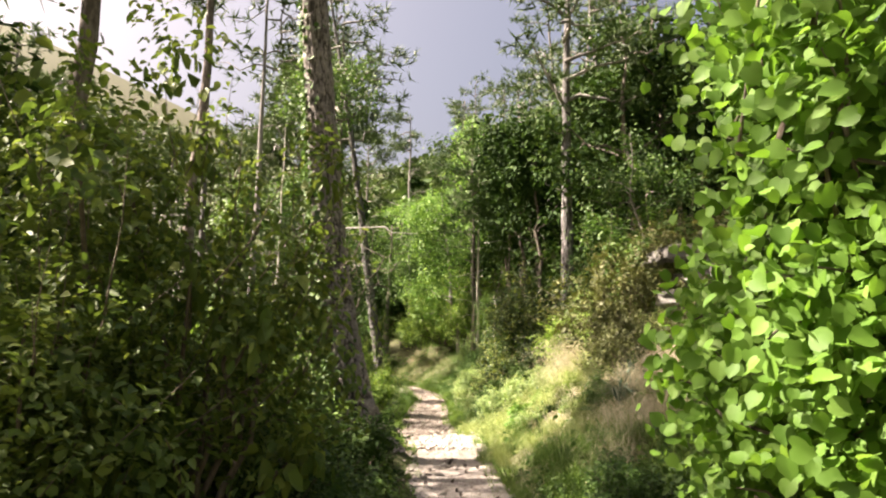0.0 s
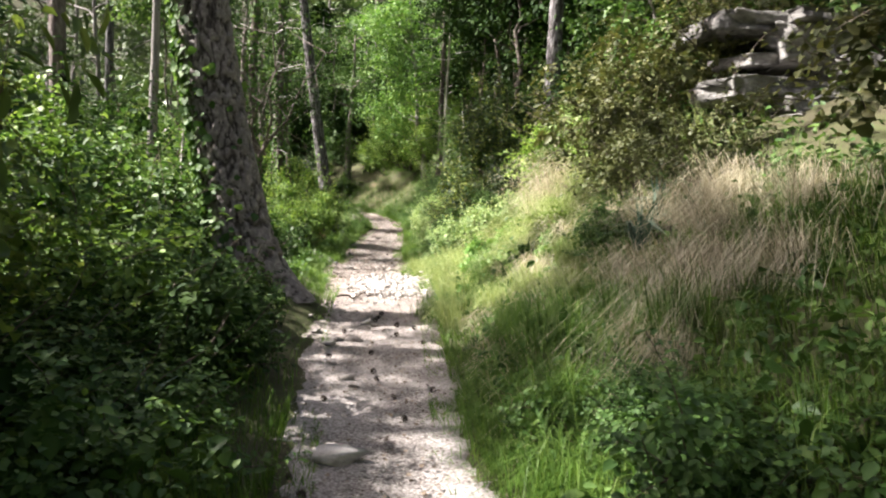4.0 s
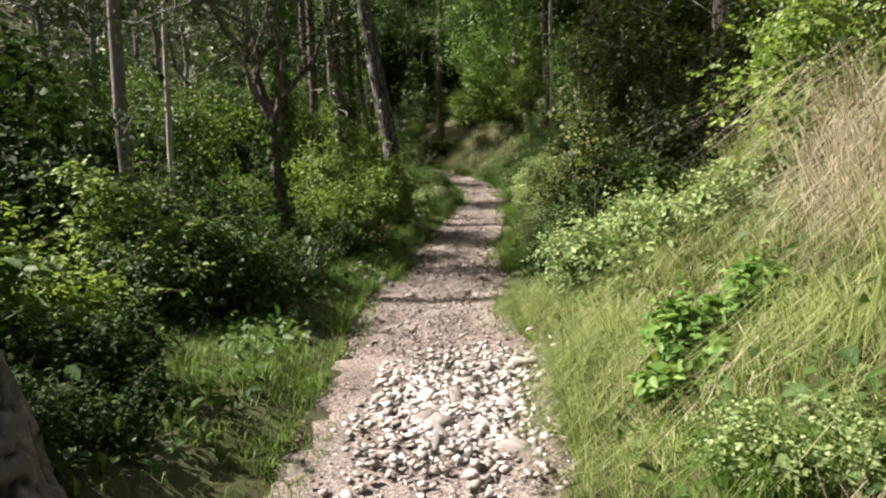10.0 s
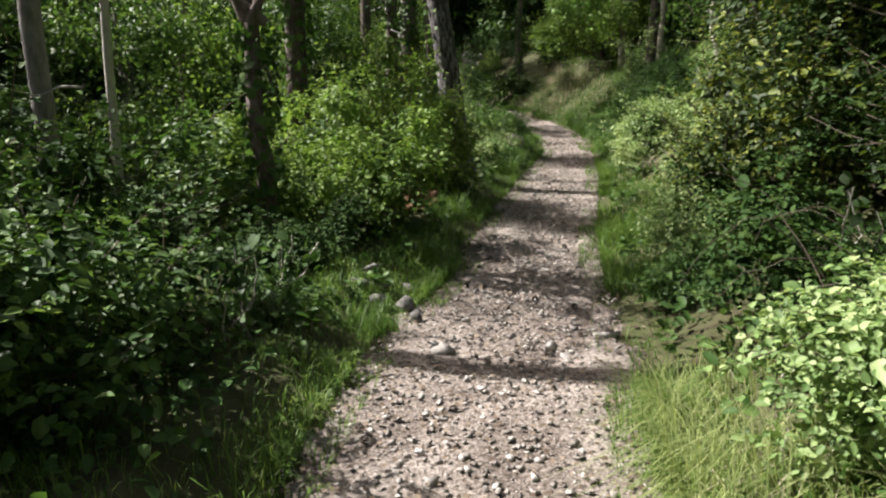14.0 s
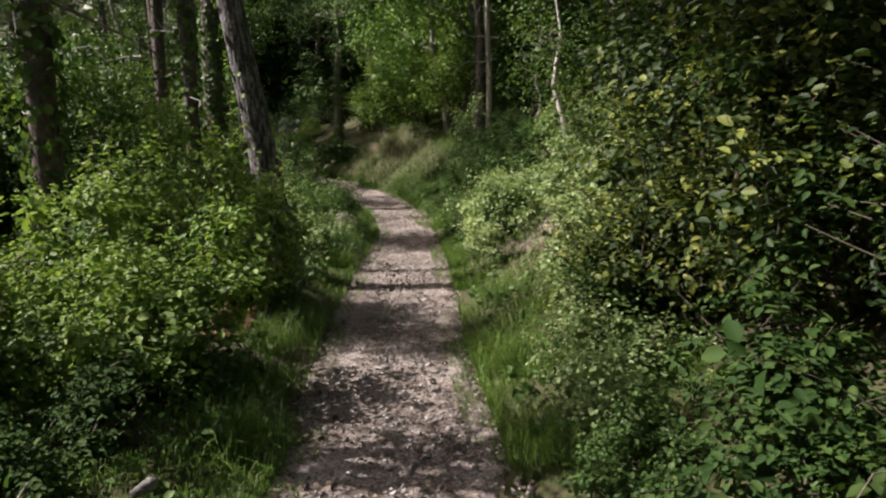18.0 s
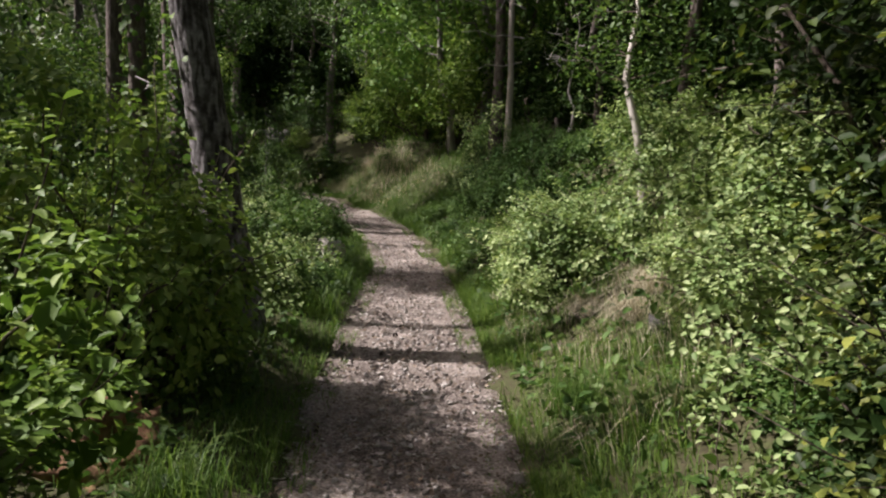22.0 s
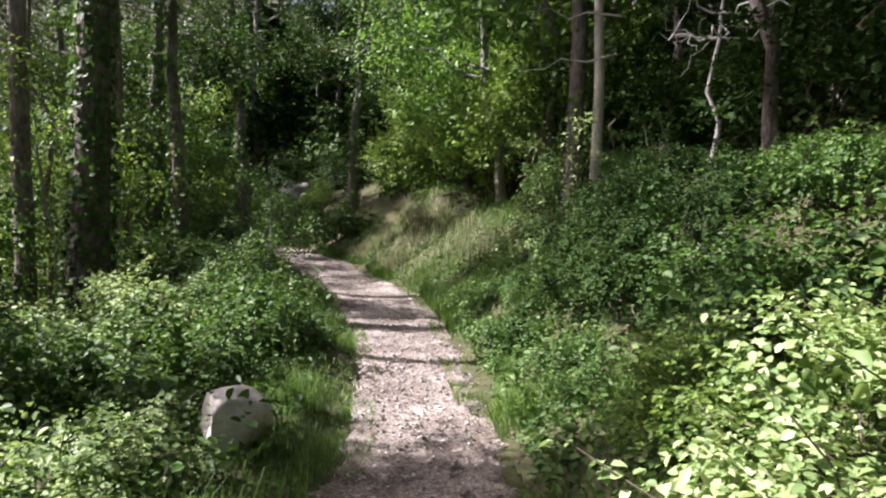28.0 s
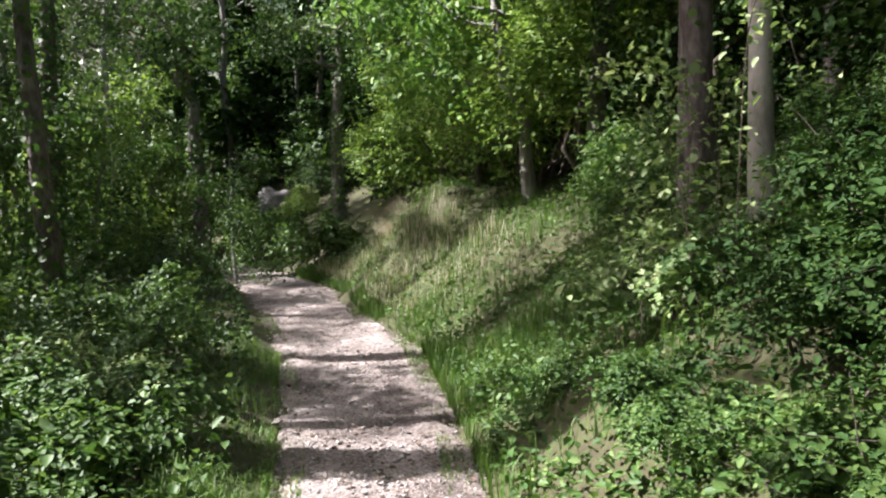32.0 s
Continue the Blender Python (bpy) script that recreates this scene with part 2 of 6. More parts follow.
def path_mat():
    """The trodden path: pale gravel at the start, browner bare earth and grit beyond the worn step."""
    m, n, l, b = mat("trodden_earth", 0.95)
    co, xyz = n.new("ShaderNodeTexCoord"), n.new("ShaderNodeSeparateXYZ")
    l.new(co.outputs["Object"], xyz.inputs[0])
    big = tex(n, l, "ShaderNodeTexNoise", 1.6, 6.0, co.outputs["Object"], 0.65)
    fine = tex(n, l, "ShaderNodeTexNoise", 38.0, 6.0, co.outputs["Object"], 0.75)
    grit = tex(n, l, "ShaderNodeTexVoronoi", 60.0, 0.0, co.outputs["Object"])

    def madd(src, k, add):
        q = n.new("ShaderNodeMath")
        q.operation = 'MULTIPLY_ADD'
        l.new(src, q.inputs[0])
        q.inputs[1].default_value = k
        if isinstance(add, float):
            q.inputs[2].default_value = add
        else:
            l.new(add, q.inputs[2])
        return q.outputs[0]

    mix1 = madd(big.outputs["Fac"], 0.55, 0.0)
    mix2 = madd(fine.outputs["Fac"], 0.55, mix1)
    mix3 = madd(grit.outputs["Distance"], -0.22, mix2)
    pale = ramp(n, [(0.3, (0.11, 0.095, 0.083)), (0.42, (0.3, 0.275, 0.258)), (0.54, (0.46, 0.43, 0.412)), (0.7, (0.66, 0.635, 0.61))])
    brown = ramp(n, [(0.3, (0.07, 0.055, 0.045)), (0.42, (0.2, 0.165, 0.142)), (0.54, (0.37, 0.325, 0.29)), (0.7, (0.62, 0.57, 0.53))])
    l.new(mix3, pale.inputs[0])
    l.new(mix3, brown.inputs[0])
    along = n.new("ShaderNodeMapRange")
    l.new(madd(big.outputs["Fac"], 5.0, xyz.outputs["Y"]), along.inputs[0])
    for k, v in enumerate((12.2, 16.5, 0.1, 0.88)):
        along.inputs[k + 1].default_value = v
    mx = n.new("ShaderNodeMix")
    mx.data_type = 'RGBA'
    l.new(along.outputs[0], mx.inputs[0])
    l.new(pale.outputs[0], mx.inputs[6])
    l.new(brown.outputs[0], mx.inputs[7])
    l.new(mx.outputs[2], b.inputs["Base Color"])
    bp = n.new("ShaderNodeBump")
    bp.inputs["Strength"].default_value, bp.inputs["Distance"].default_value = 1.0, 0.03
    l.new(mix3, bp.inputs["Height"])
    l.new(bp.outputs[0], b.inputs["Normal"])
    return m


M["path"] = path_mat()
M["palestone"] = rough_mat("white_limestone", [(0.3, (0.17, 0.148, 0.13)), (0.6, (0.34, 0.31, 0.285)), (1.05, (0.6, 0.57, 0.535))], 9.0, 0.8, 0.9, 6.0, island=0.4)


def plate_mat(name="plated_pine_bark", gain=1.0, hue=(1.0, 1.0, 1.0)):
    """Old pine bark: grey plates with dark fissures between them, from the depth that the trunk's mesh carries."""
    m, n, l, b = mat(name, 0.95)
    at, co = n.new("ShaderNodeAttribute"), n.new("ShaderNodeTexCoord")
    at.attribute_name = "plate"
    fine = tex(n, l, "ShaderNodeTexNoise", 22.0, 5.0, co.outputs["Object"])
    mx = n.new("ShaderNodeMath")
    mx.operation = 'MULTIPLY_ADD'
    l.new(fine.outputs["Fac"], mx.inputs[0])
    mx.inputs[1].default_value = 0.6
    l.new(at.outputs["Fac"], mx.inputs[2])
    r = ramp(n, [(0.25, (0.012 * gain * hue[0], 0.01 * gain * hue[1], 0.009 * gain * hue[2])), (0.6, (0.05 * gain * hue[0], 0.042 * gain * hue[1], 0.038 * gain * hue[2])), (1.0, (0.13 * gain * hue[0], 0.115 * gain * hue[1], 0.11 * gain * hue[2]))])
    hi = ramp(n, [(0.45, (0.0, 0.0, 0.0)), (0.75, (0.16 * gain * hue[0], 0.145 * gain * hue[1], 0.14 * gain * hue[2]))])
    l.new(fine.outputs["Fac"], hi.inputs[0])
    ad = n.new("ShaderNodeMix")
    ad.data_type, ad.blend_type = 'RGBA', 'ADD'
    l.new(at.outputs["Fac"], ad.inputs[0])
    l.new(mx.outputs[0], r.inputs[0])
    l.new(r.outputs[0], ad.inputs[6])
    l.new(hi.outputs[0], ad.inputs[7])
    l.new(ad.outputs[2], b.inputs["Base Color"])
    bp = n.new("ShaderNodeBump")
    bp.inputs["Strength"].default_value, bp.inputs["Distance"].default_value = 0.8, 0.012
    l.new(fine.outputs["Fac"], bp.inputs["Height"])
    l.new(bp.outputs[0], b.inputs["Normal"])
    return m


M["plates"] = plate_mat("plated_pine_bark", 1.35)
M["greyplates"] = plate_mat("grey_flaky_bark", 1.35, (0.93, 1.0, 1.06))
RNG = np.random.default_rng(7)


# ---- mesh helpers ----
def mesh(name, verts, faces, material, smooth=False):
    """A mesh from an (n, 3) array and one or more face arrays of equal corners."""
    me = bpy.data.meshes.new(name)
    verts = np.asarray(verts, np.float32)
    blocks = [np.asarray(f, np.int32) for f in (faces if isinstance(faces, list) else [faces]) if len(f)]
    me.vertices.add(len(verts))
    me.vertices.foreach_set("co", verts.ravel())
    loops = np.concatenate([f.ravel() for f in blocks])
    counts = np.concatenate([np.full(len(f), f.shape[1], np.int32) for f in blocks])
    me.loops.add(len(loops))
    me.loops.foreach_set("vertex_index", loops)
    me.polygons.add(len(counts))
    me.polygons.foreach_set("loop_start", np.concatenate([[0], np.cumsum(counts)[:-1]]).astype(np.int32))
    if smooth:
        me.polygons.foreach_set("use_smooth", np.ones(len(counts), bool))
    me.materials.append(M[material])
    me.update(calc_edges=True)
    return me


def joined(pieces):
    """Pieces (verts, faces) of one face size as one."""
    vs, fs, n = [], [], 0
    for v, f in pieces:
        vs.append(v)
        fs.append(np.asarray(f) + n)
        n += len(v)
    return np.concatenate(vs), np.concatenate(fs)


def unit(v):
    return v / np.maximum(np.linalg.norm(v, axis=-1, keepdims=True), 1e-9)


def part(name, me, parent, label="", at=None):
    ob = new(name, me)
    ob.parent = parent
    if at is not None:
        ob.matrix_basis = at
    return tagged(ob, label, kind="stuff" if name in ("branchwork", "dead_wood", "twig_spray") else "")


def tube(points, radii, sides=6):
    """A tapered tube along points: quads."""
    p, r = np.asarray(points, float), np.asarray(radii, float)
    d = unit(np.gradient(p, axis=0))
    side = unit(np.cross(d, np.array([0.31, 0.95, 0.05])))
    up = np.cross(d, side)
    a = np.linspace(0, 2 * np.pi, sides, endpoint=False)
    v = p[:, None] + r[:, None, None] * (np.cos(a)[None, :, None] * side[:, None] + np.sin(a)[None, :, None] * up[:, None])
    i, j = np.meshgrid(np.arange(len(p) - 1), np.arange(sides), indexing="ij")
    k = (j + 1) % sides
    f = np.stack([i * sides + j, i * sides + k, (i + 1) * sides + k, (i + 1) * sides + j], -1).reshape(-1, 4)
    return v.reshape(-1, 3), f


def bent(a, b, rng, wob=0.08, n=5):
    """A line of n points from a to b that wobbles and sags a little."""
    a, b = np.asarray(a, float), np.asarray(b, float)
    t = np.linspace(0, 1, n)[:, None]
    w = rng.normal(0, wob, (n, 3)) * np.sin(np.pi * t) * np.linalg.norm(b - a)
    return a + (b - a) * t + w


def leaves(centres, length, width, rng, droop=0.3, outward=None):
    """Oval pointed leaves, folded along the midrib: two quads each."""
    n = len(centres)
    up = rng.normal(size=(n, 3)) * 0.5 + np.array([0, 0, 1.0]) if outward is None else outward * 0.9 + rng.normal(size=(n, 3)) * 0.36 + np.array([0, 0, 0.5])
    d = np.cross(unit(up), rng.normal(size=(n, 3)))
    if outward is not None:
        d = unit(d) + outward * 0.2
    d[:, 2] -= droop * rng.random(n)
    d = unit(d)
    s = unit(np.cross(d, up))
    u = np.cross(s, d)
    k = rng.uniform(0.55, 1.3, (n, 1))
    L, W = length * k, width * k
    c = np.asarray(centres)
    v = np.stack([c, c + d * L * 0.28 + s * W * 0.44 + u * W * 0.16, c + d * L * 0.68 + s * W * 0.4 + u * W * 0.12, c + d * L - u * L * 0.14,
                  c + d * L * 0.68 - s * W * 0.4 + u * W * 0.12, c + d * L * 0.28 - s * W * 0.44 + u * W * 0.16], 1).reshape(-1, 3)
    b = np.arange(n)[:, None] * 6
    return v, np.concatenate([b + [0, 1, 2, 3], b + [0, 3, 4, 5]])


def round_leaves(centres, size, rng, face=None):
    """Broad rounded leaves with a short tip: fans of six tris."""
    n = len(centres)
    nrm = unit(rng.normal(size=(n, 3)) * 0.5 + (np.array([-0.45, -0.35, 0.75]) if face is None else face))
    d = unit(np.cross(nrm, rng.normal(size=(n, 3))))
    s = np.cross(nrm, d)
    k = size * rng.uniform(0.6, 1.35, (n, 1))
    ring = [(-0.5, 0, 0), (-0.3, 0.4, 0.1), (0.15, 0.5, 0.13), (0.62, 0, -0.08), (0.15, -0.5, 0.13), (-0.3, -0.4, 0.1)]
    v = np.stack([centres] + [centres + k * (a * d + b * s + h * nrm) for a, b, h in ring], 1).reshape(-1, 3)
    o = np.arange(n)[:, None] * 7
    return v, np.concatenate([o + [0, 1 + j, 1 + (j + 1) % 6] for j in range(6)])


def hazel_leaves(centres, size, rng, face):
    """Broad heart-shaped leaves with a toothed edge and a short tip, hollowed along the midrib: fans of twelve tris."""
    n = len(centres)
    nrm = unit(rng.normal(size=(n, 3)) * 0.45 + face)
    d = unit(np.cross(nrm, rng.normal(size=(n, 3))) - np.array([0, 0, 0.5]))
    s = unit(np.cross(nrm, d))
    u = np.cross(d, s)
    k = size * rng.uniform(0.55, 1.3, (n, 1))
    half = [(-0.34, 0.0), (-0.46, 0.2), (-0.3, 0.43), (0.02, 0.5), (0.3, 0.4), (0.46, 0.2)]
    ring = [(a, b) for a, b in half] + [(0.68, 0.0)] + [(a, -b) for a, b in half[:0:-1]]
    v = np.stack([centres] + [centres + k * (a * d + b * s + (0.22 * abs(b) - 0.12 * max(a, 0)) * u) for a, b in ring], 1).reshape(-1, 3)
    o, m = np.arange(n)[:, None] * (len(ring) + 1), len(ring)
    return v, np.concatenate([o + [0, 1 + j, 1 + (j + 1) % m] for j in range(m)])


def needles(centres, dirs, length, width, rng, per):
    """Tufts of thin needles: tris."""
    c = np.repeat(centres, per, 0)
    d = unit(np.repeat(dirs, per, 0) * 0.6 + rng.normal(size=(len(c), 3)))
    s = unit(np.cross(d, rng.normal(size=(len(c), 3))))
    L = length * rng.uniform(0.6, 1.2, (len(c), 1))
    v = np.stack([c - s * width, c + s * width, c + d * L], 1).reshape(-1, 3)
    return v, np.arange(len(c) * 3).reshape(-1, 3)


def blades(base, height, width, rng, lean=0.4, wind=(0, 0, 0)):
    """Bent grass blades: a quad and a tip each."""
    n = len(base)
    h = height * rng.uniform(0.5, 1.3, (n, 1))
    a = rng.uniform(0, 2 * np.pi, n)
    out = np.stack([np.cos(a), np.sin(a), 0 * a], 1) * rng.uniform(0.2, 1.0, (n, 1)) * lean + np.array(wind)
    s = np.stack([-np.sin(a), np.cos(a), 0 * a], 1) * width * rng.uniform(0.6, 1.2, (n, 1))
    up = np.array([0, 0, 1.0])
    mid = base + h * (0.55 * up + 0.3 * out)
    far = np.linalg.norm(out, axis=1, keepdims=True)
    tip = base + h * (np.maximum(1.0 - 0.35 * far - 0.55 * np.clip(far - 0.45, 0, 1), 0.05) * up + out)
    v = np.stack([base - s, base + s, mid + s * 0.7, mid - s * 0.7, tip], 1).reshape(-1, 3)
    o = np.arange(n)[:, None] * 5
    return v, np.concatenate([o + [0, 1, 2], o + [0, 2, 3], o + [3, 2, 4]])


def chip(seed, flat=0.6, n=11):
    """An angular stone chip: the hull of a few points, tris."""
    rng = np.random.default_rng(seed)
    bm = bmesh.new()
    for p in unit(rng.normal(size=(n, 3))) * rng.uniform(0.32, 0.55, (n, 1)) * np.array([1.05, 0.8, flat]):
        bm.verts.new(p)
    bmesh.ops.convex_hull(bm, input=bm.verts)
    for v in [v for v in bm.verts if not v.link_faces]:
        bm.verts.remove(v)
    bm.verts.index_update()
    bmesh.ops.triangulate(bm, faces=bm.faces)
    out = np.array([v.co[:] for v in bm.verts]), np.array([[v.index for v in f.verts] for f in bm.faces])
    bm.free()
    return out


def boulder(seed, flat=0.7, cuts=2, jag=0.25):
    """A worn angular stone, about one unit across: tris."""
    rng = np.random.default_rng(seed)
    bm = bmesh.new()
    bmesh.ops.create_icosphere(bm, subdivisions=cuts, radius=0.5)
    planes = [(unit(rng.normal(size=3)), rng.uniform(0.28, 0.42)) for _ in range(9)]
    for v in bm.verts:
        p = np.array(v.co)
        for nrm, off in planes:
            p -= nrm * max(0.0, p @ nrm - off)
        p *= 1 + jag * noise.noise(Vector(p) * 3.0 + Vector((seed, 0, 0)))
        v.co = p * np.array([1, 0.85, flat])
    out = np.array([v.co[:] for v in bm.verts]), np.array([[v.index for v in f.verts] for f in bm.faces])
    bm.free()
    return out


# ---- the lie of the land ----
EDGE_Y = [-20, 2, 5, 8.6, 10.2, 12.4, 14.3, 15.5, 16.8, 18.2, 19.7, 22, 25.5, 28.3, 30.5, 33, 36.5, 40, 43, 48, 54, 70]
EDGE_L = [1.2, 0.5, 0.42, 0.38, 0.18, -0.1, -0.26, -0.45, -0.75, -0.9, -0.76, -0.95, -0.99, -0.92, -1.2, -1.75, -2.75, -4.1, -5.3, -8.2, -13, -28]
EDGE_R = [2.4, 1.6, 1.52, 1.47, 1.38, 1.28, 1.24, 1.16, 0.9, 0.8, 0.6, 0.46, 0.38, 0.18, -0.07, -0.35, -0.95, -2.3, -3.3, -6.0, -10.5, -25]
RISE_Y = [-20, 9, 12, 14.6, 16.6, 20, 24, 28, 31, 40, 50, 70]
RISE_Z = [-0.2, 0.05, 0.14, 0.17, -0.04, -0.1, -0.07, 0.04, 0.06, 0.12, 0.45, 1.6]


def smooth(e0, e1, v):
    t = np.clip((v - e0) / (e1 - e0), 0, 1)
    return t * t * (3 - 2 * t)


def wave(x, y, s=1.0):
    """A cheap rolling unevenness between about -1 and 1."""
    return (np.sin(x * 1.9 * s + 1.3) * np.cos(y * 1.4 * s + 0.4) + np.sin(x * 4.1 * s + y * 2.7 * s) * 0.5 + np.cos(y * 5.3 * s - x * 3.1 * s) * 0.35) / 1.85


def bump(x, y, cx, cy, r, h):
    return h * np.exp(-(((x - cx) ** 2 + (y - cy) ** 2) / r ** 2))


def land(x, y):
    """The height of the ground."""
    x, y = np.asarray(x, float), np.asarray(y, float)
    xl, xr, base = np.interp(y, EDGE_Y, EDGE_L), np.interp(y, EDGE_Y, EDGE_R), np.interp(y, RISE_Y, RISE_Z)
    dr, dl = np.maximum(x - xr, 0), np.maximum(xl - x, 0)
    steep = np.interp(y, [-5, 6, 9, 16, 19, 22, 25, 29, 33, 37, 41, 46], [0.6, 0.8, 0.95, 0.9, 0.45, 0.5, 0.75, 0.8, 0.85, 0.7, 0.75, 0.6])
    bank = steep * (np.minimum(dr, 2.2) - 0.16 * (1 - np.exp(-dr / 0.16))) + 0.42 * np.clip(dr - 2.2, 0, 30) + 0.12 * np.clip(dr - 32, 0, 120)
    side = 0.13 * smooth(0.0, 0.35, dl) - 0.16 * np.clip(dl - 1.6, 0, 22) + 0.5 * np.clip(dl - 34, 0, 170)
    z = base + np.where(x > xr, bank, np.where(x < xl, side, 0.0))
    z = z + 0.05 * wave(x, y) * smooth(0.1, 0.8, dr + dl) + 0.4 * wave(x * 0.12, y * 0.12) * smooth(3, 12, dr + dl)
    z = z + bump(x, y, -0.85, 12.5, 0.75, 0.32) - bump(x, y, 4.2, 9.7, 1.25, 0.5) + bump(x, y, -1.25, 41.7, 1.15, 0.75)
    far = np.maximum(y - 75, 0) + np.maximum(-25 - y, 0)
    return z + 0.36 * np.minimum(far, 250)


def on_land(x, y):
    return float(land(x, y))


def axis_steps(lo, a, b, hi, fine, grow=1.25):
    mid = list(np.arange(a, b, fine))
    out, s = [], fine
    v = b
    while v < hi:
        out.append(v)
        s *= grow
        v += s
    low, s, v = [], fine, a
    while v > lo:
        s *= grow
        v -= s
        low.append(v)
    return np.array(low[::-1] + mid + out + [hi])


gx, gy = axis_steps(-900, -4.5, 4.5, 900, 0.14), axis_steps(-700, 1.0, 46.0, 1200, 0.16)
X, Y = np.meshgrid(gx, gy, indexing="ij")
Z = land(X, Y)
inside = (X > np.interp(Y, EDGE_Y, EDGE_L) + 0.1) & (X < np.interp(Y, EDGE_Y, EDGE_R) - 0.1) & (Y < 60)
Z = np.where(inside, Z - 0.09, Z) + 0.02 * wave(X, Y, 3.7)
i, j = np.meshgrid(np.arange(len(gx) - 1), np.arange(len(gy) - 1), indexing="ij")
w = len(gy)
tagged(new("ground", mesh("ground", np.stack([X, Y, Z], -1).reshape(-1, 3), np.stack([i * w + j, (i + 1) * w + j, (i + 1) * w + j + 1, i * w + j + 1], -1).reshape(-1, 4), "earth", True)),
       "dark woodland soil and leaf litter banked above a path", "ground", kind="structure")

# the trodden path, a little above the soil, with ragged edges
py = np.concatenate([np.arange(0.5, 46, 0.05), np.arange(46, 66, 0.4)])
pu = np.linspace(-0.06, 1.06, 30)
PY, PU = np.meshgrid(py, pu, indexing="ij")
rag = (0.2 * wave(PY * 1.7, PY * 0.9 + np.where(PU > 0.5, 9.0, 0.0), 1.6) + 0.06 * wave(PY * 6.0, PY * 5.0 + np.where(PU > 0.5, 4.0, 0.0), 1.0)) * np.abs(2 * PU - 1)
PX = np.interp(PY, EDGE_Y, EDGE_L) * (1 - PU) + np.interp(PY, EDGE_Y, EDGE_R) * PU + rag
PZ = np.interp(PY, RISE_Y, RISE_Z) + 0.012 * wave(PX, PY, 2.6) + 0.008 * wave(PX, PY, 9.0) - 0.03 * (1 - np.abs(2 * PU - 1) ** 2) + 0.012
PZ = PZ - 0.11 * smooth(0.8, 1.08, np.abs(2 * PU - 1) + 0.1 * wave(PX * 3.0, PY * 4.0, 2.2))
i, j = np.meshgrid(np.arange(len(py) - 1), np.arange(len(pu) - 1), indexing="ij")
w = len(pu)
path_ob = tagged(new("path", mesh("path", np.stack([PX, PY, PZ], -1).reshape(-1, 3), np.stack([i * w + j, i * w + j + 1, (i + 1) * w + j + 1, (i + 1) * w + j], -1).reshape(-1, 4), "path", True)),
                 "trodden stony earth footpath between grassy verges", "path", kind="structure")


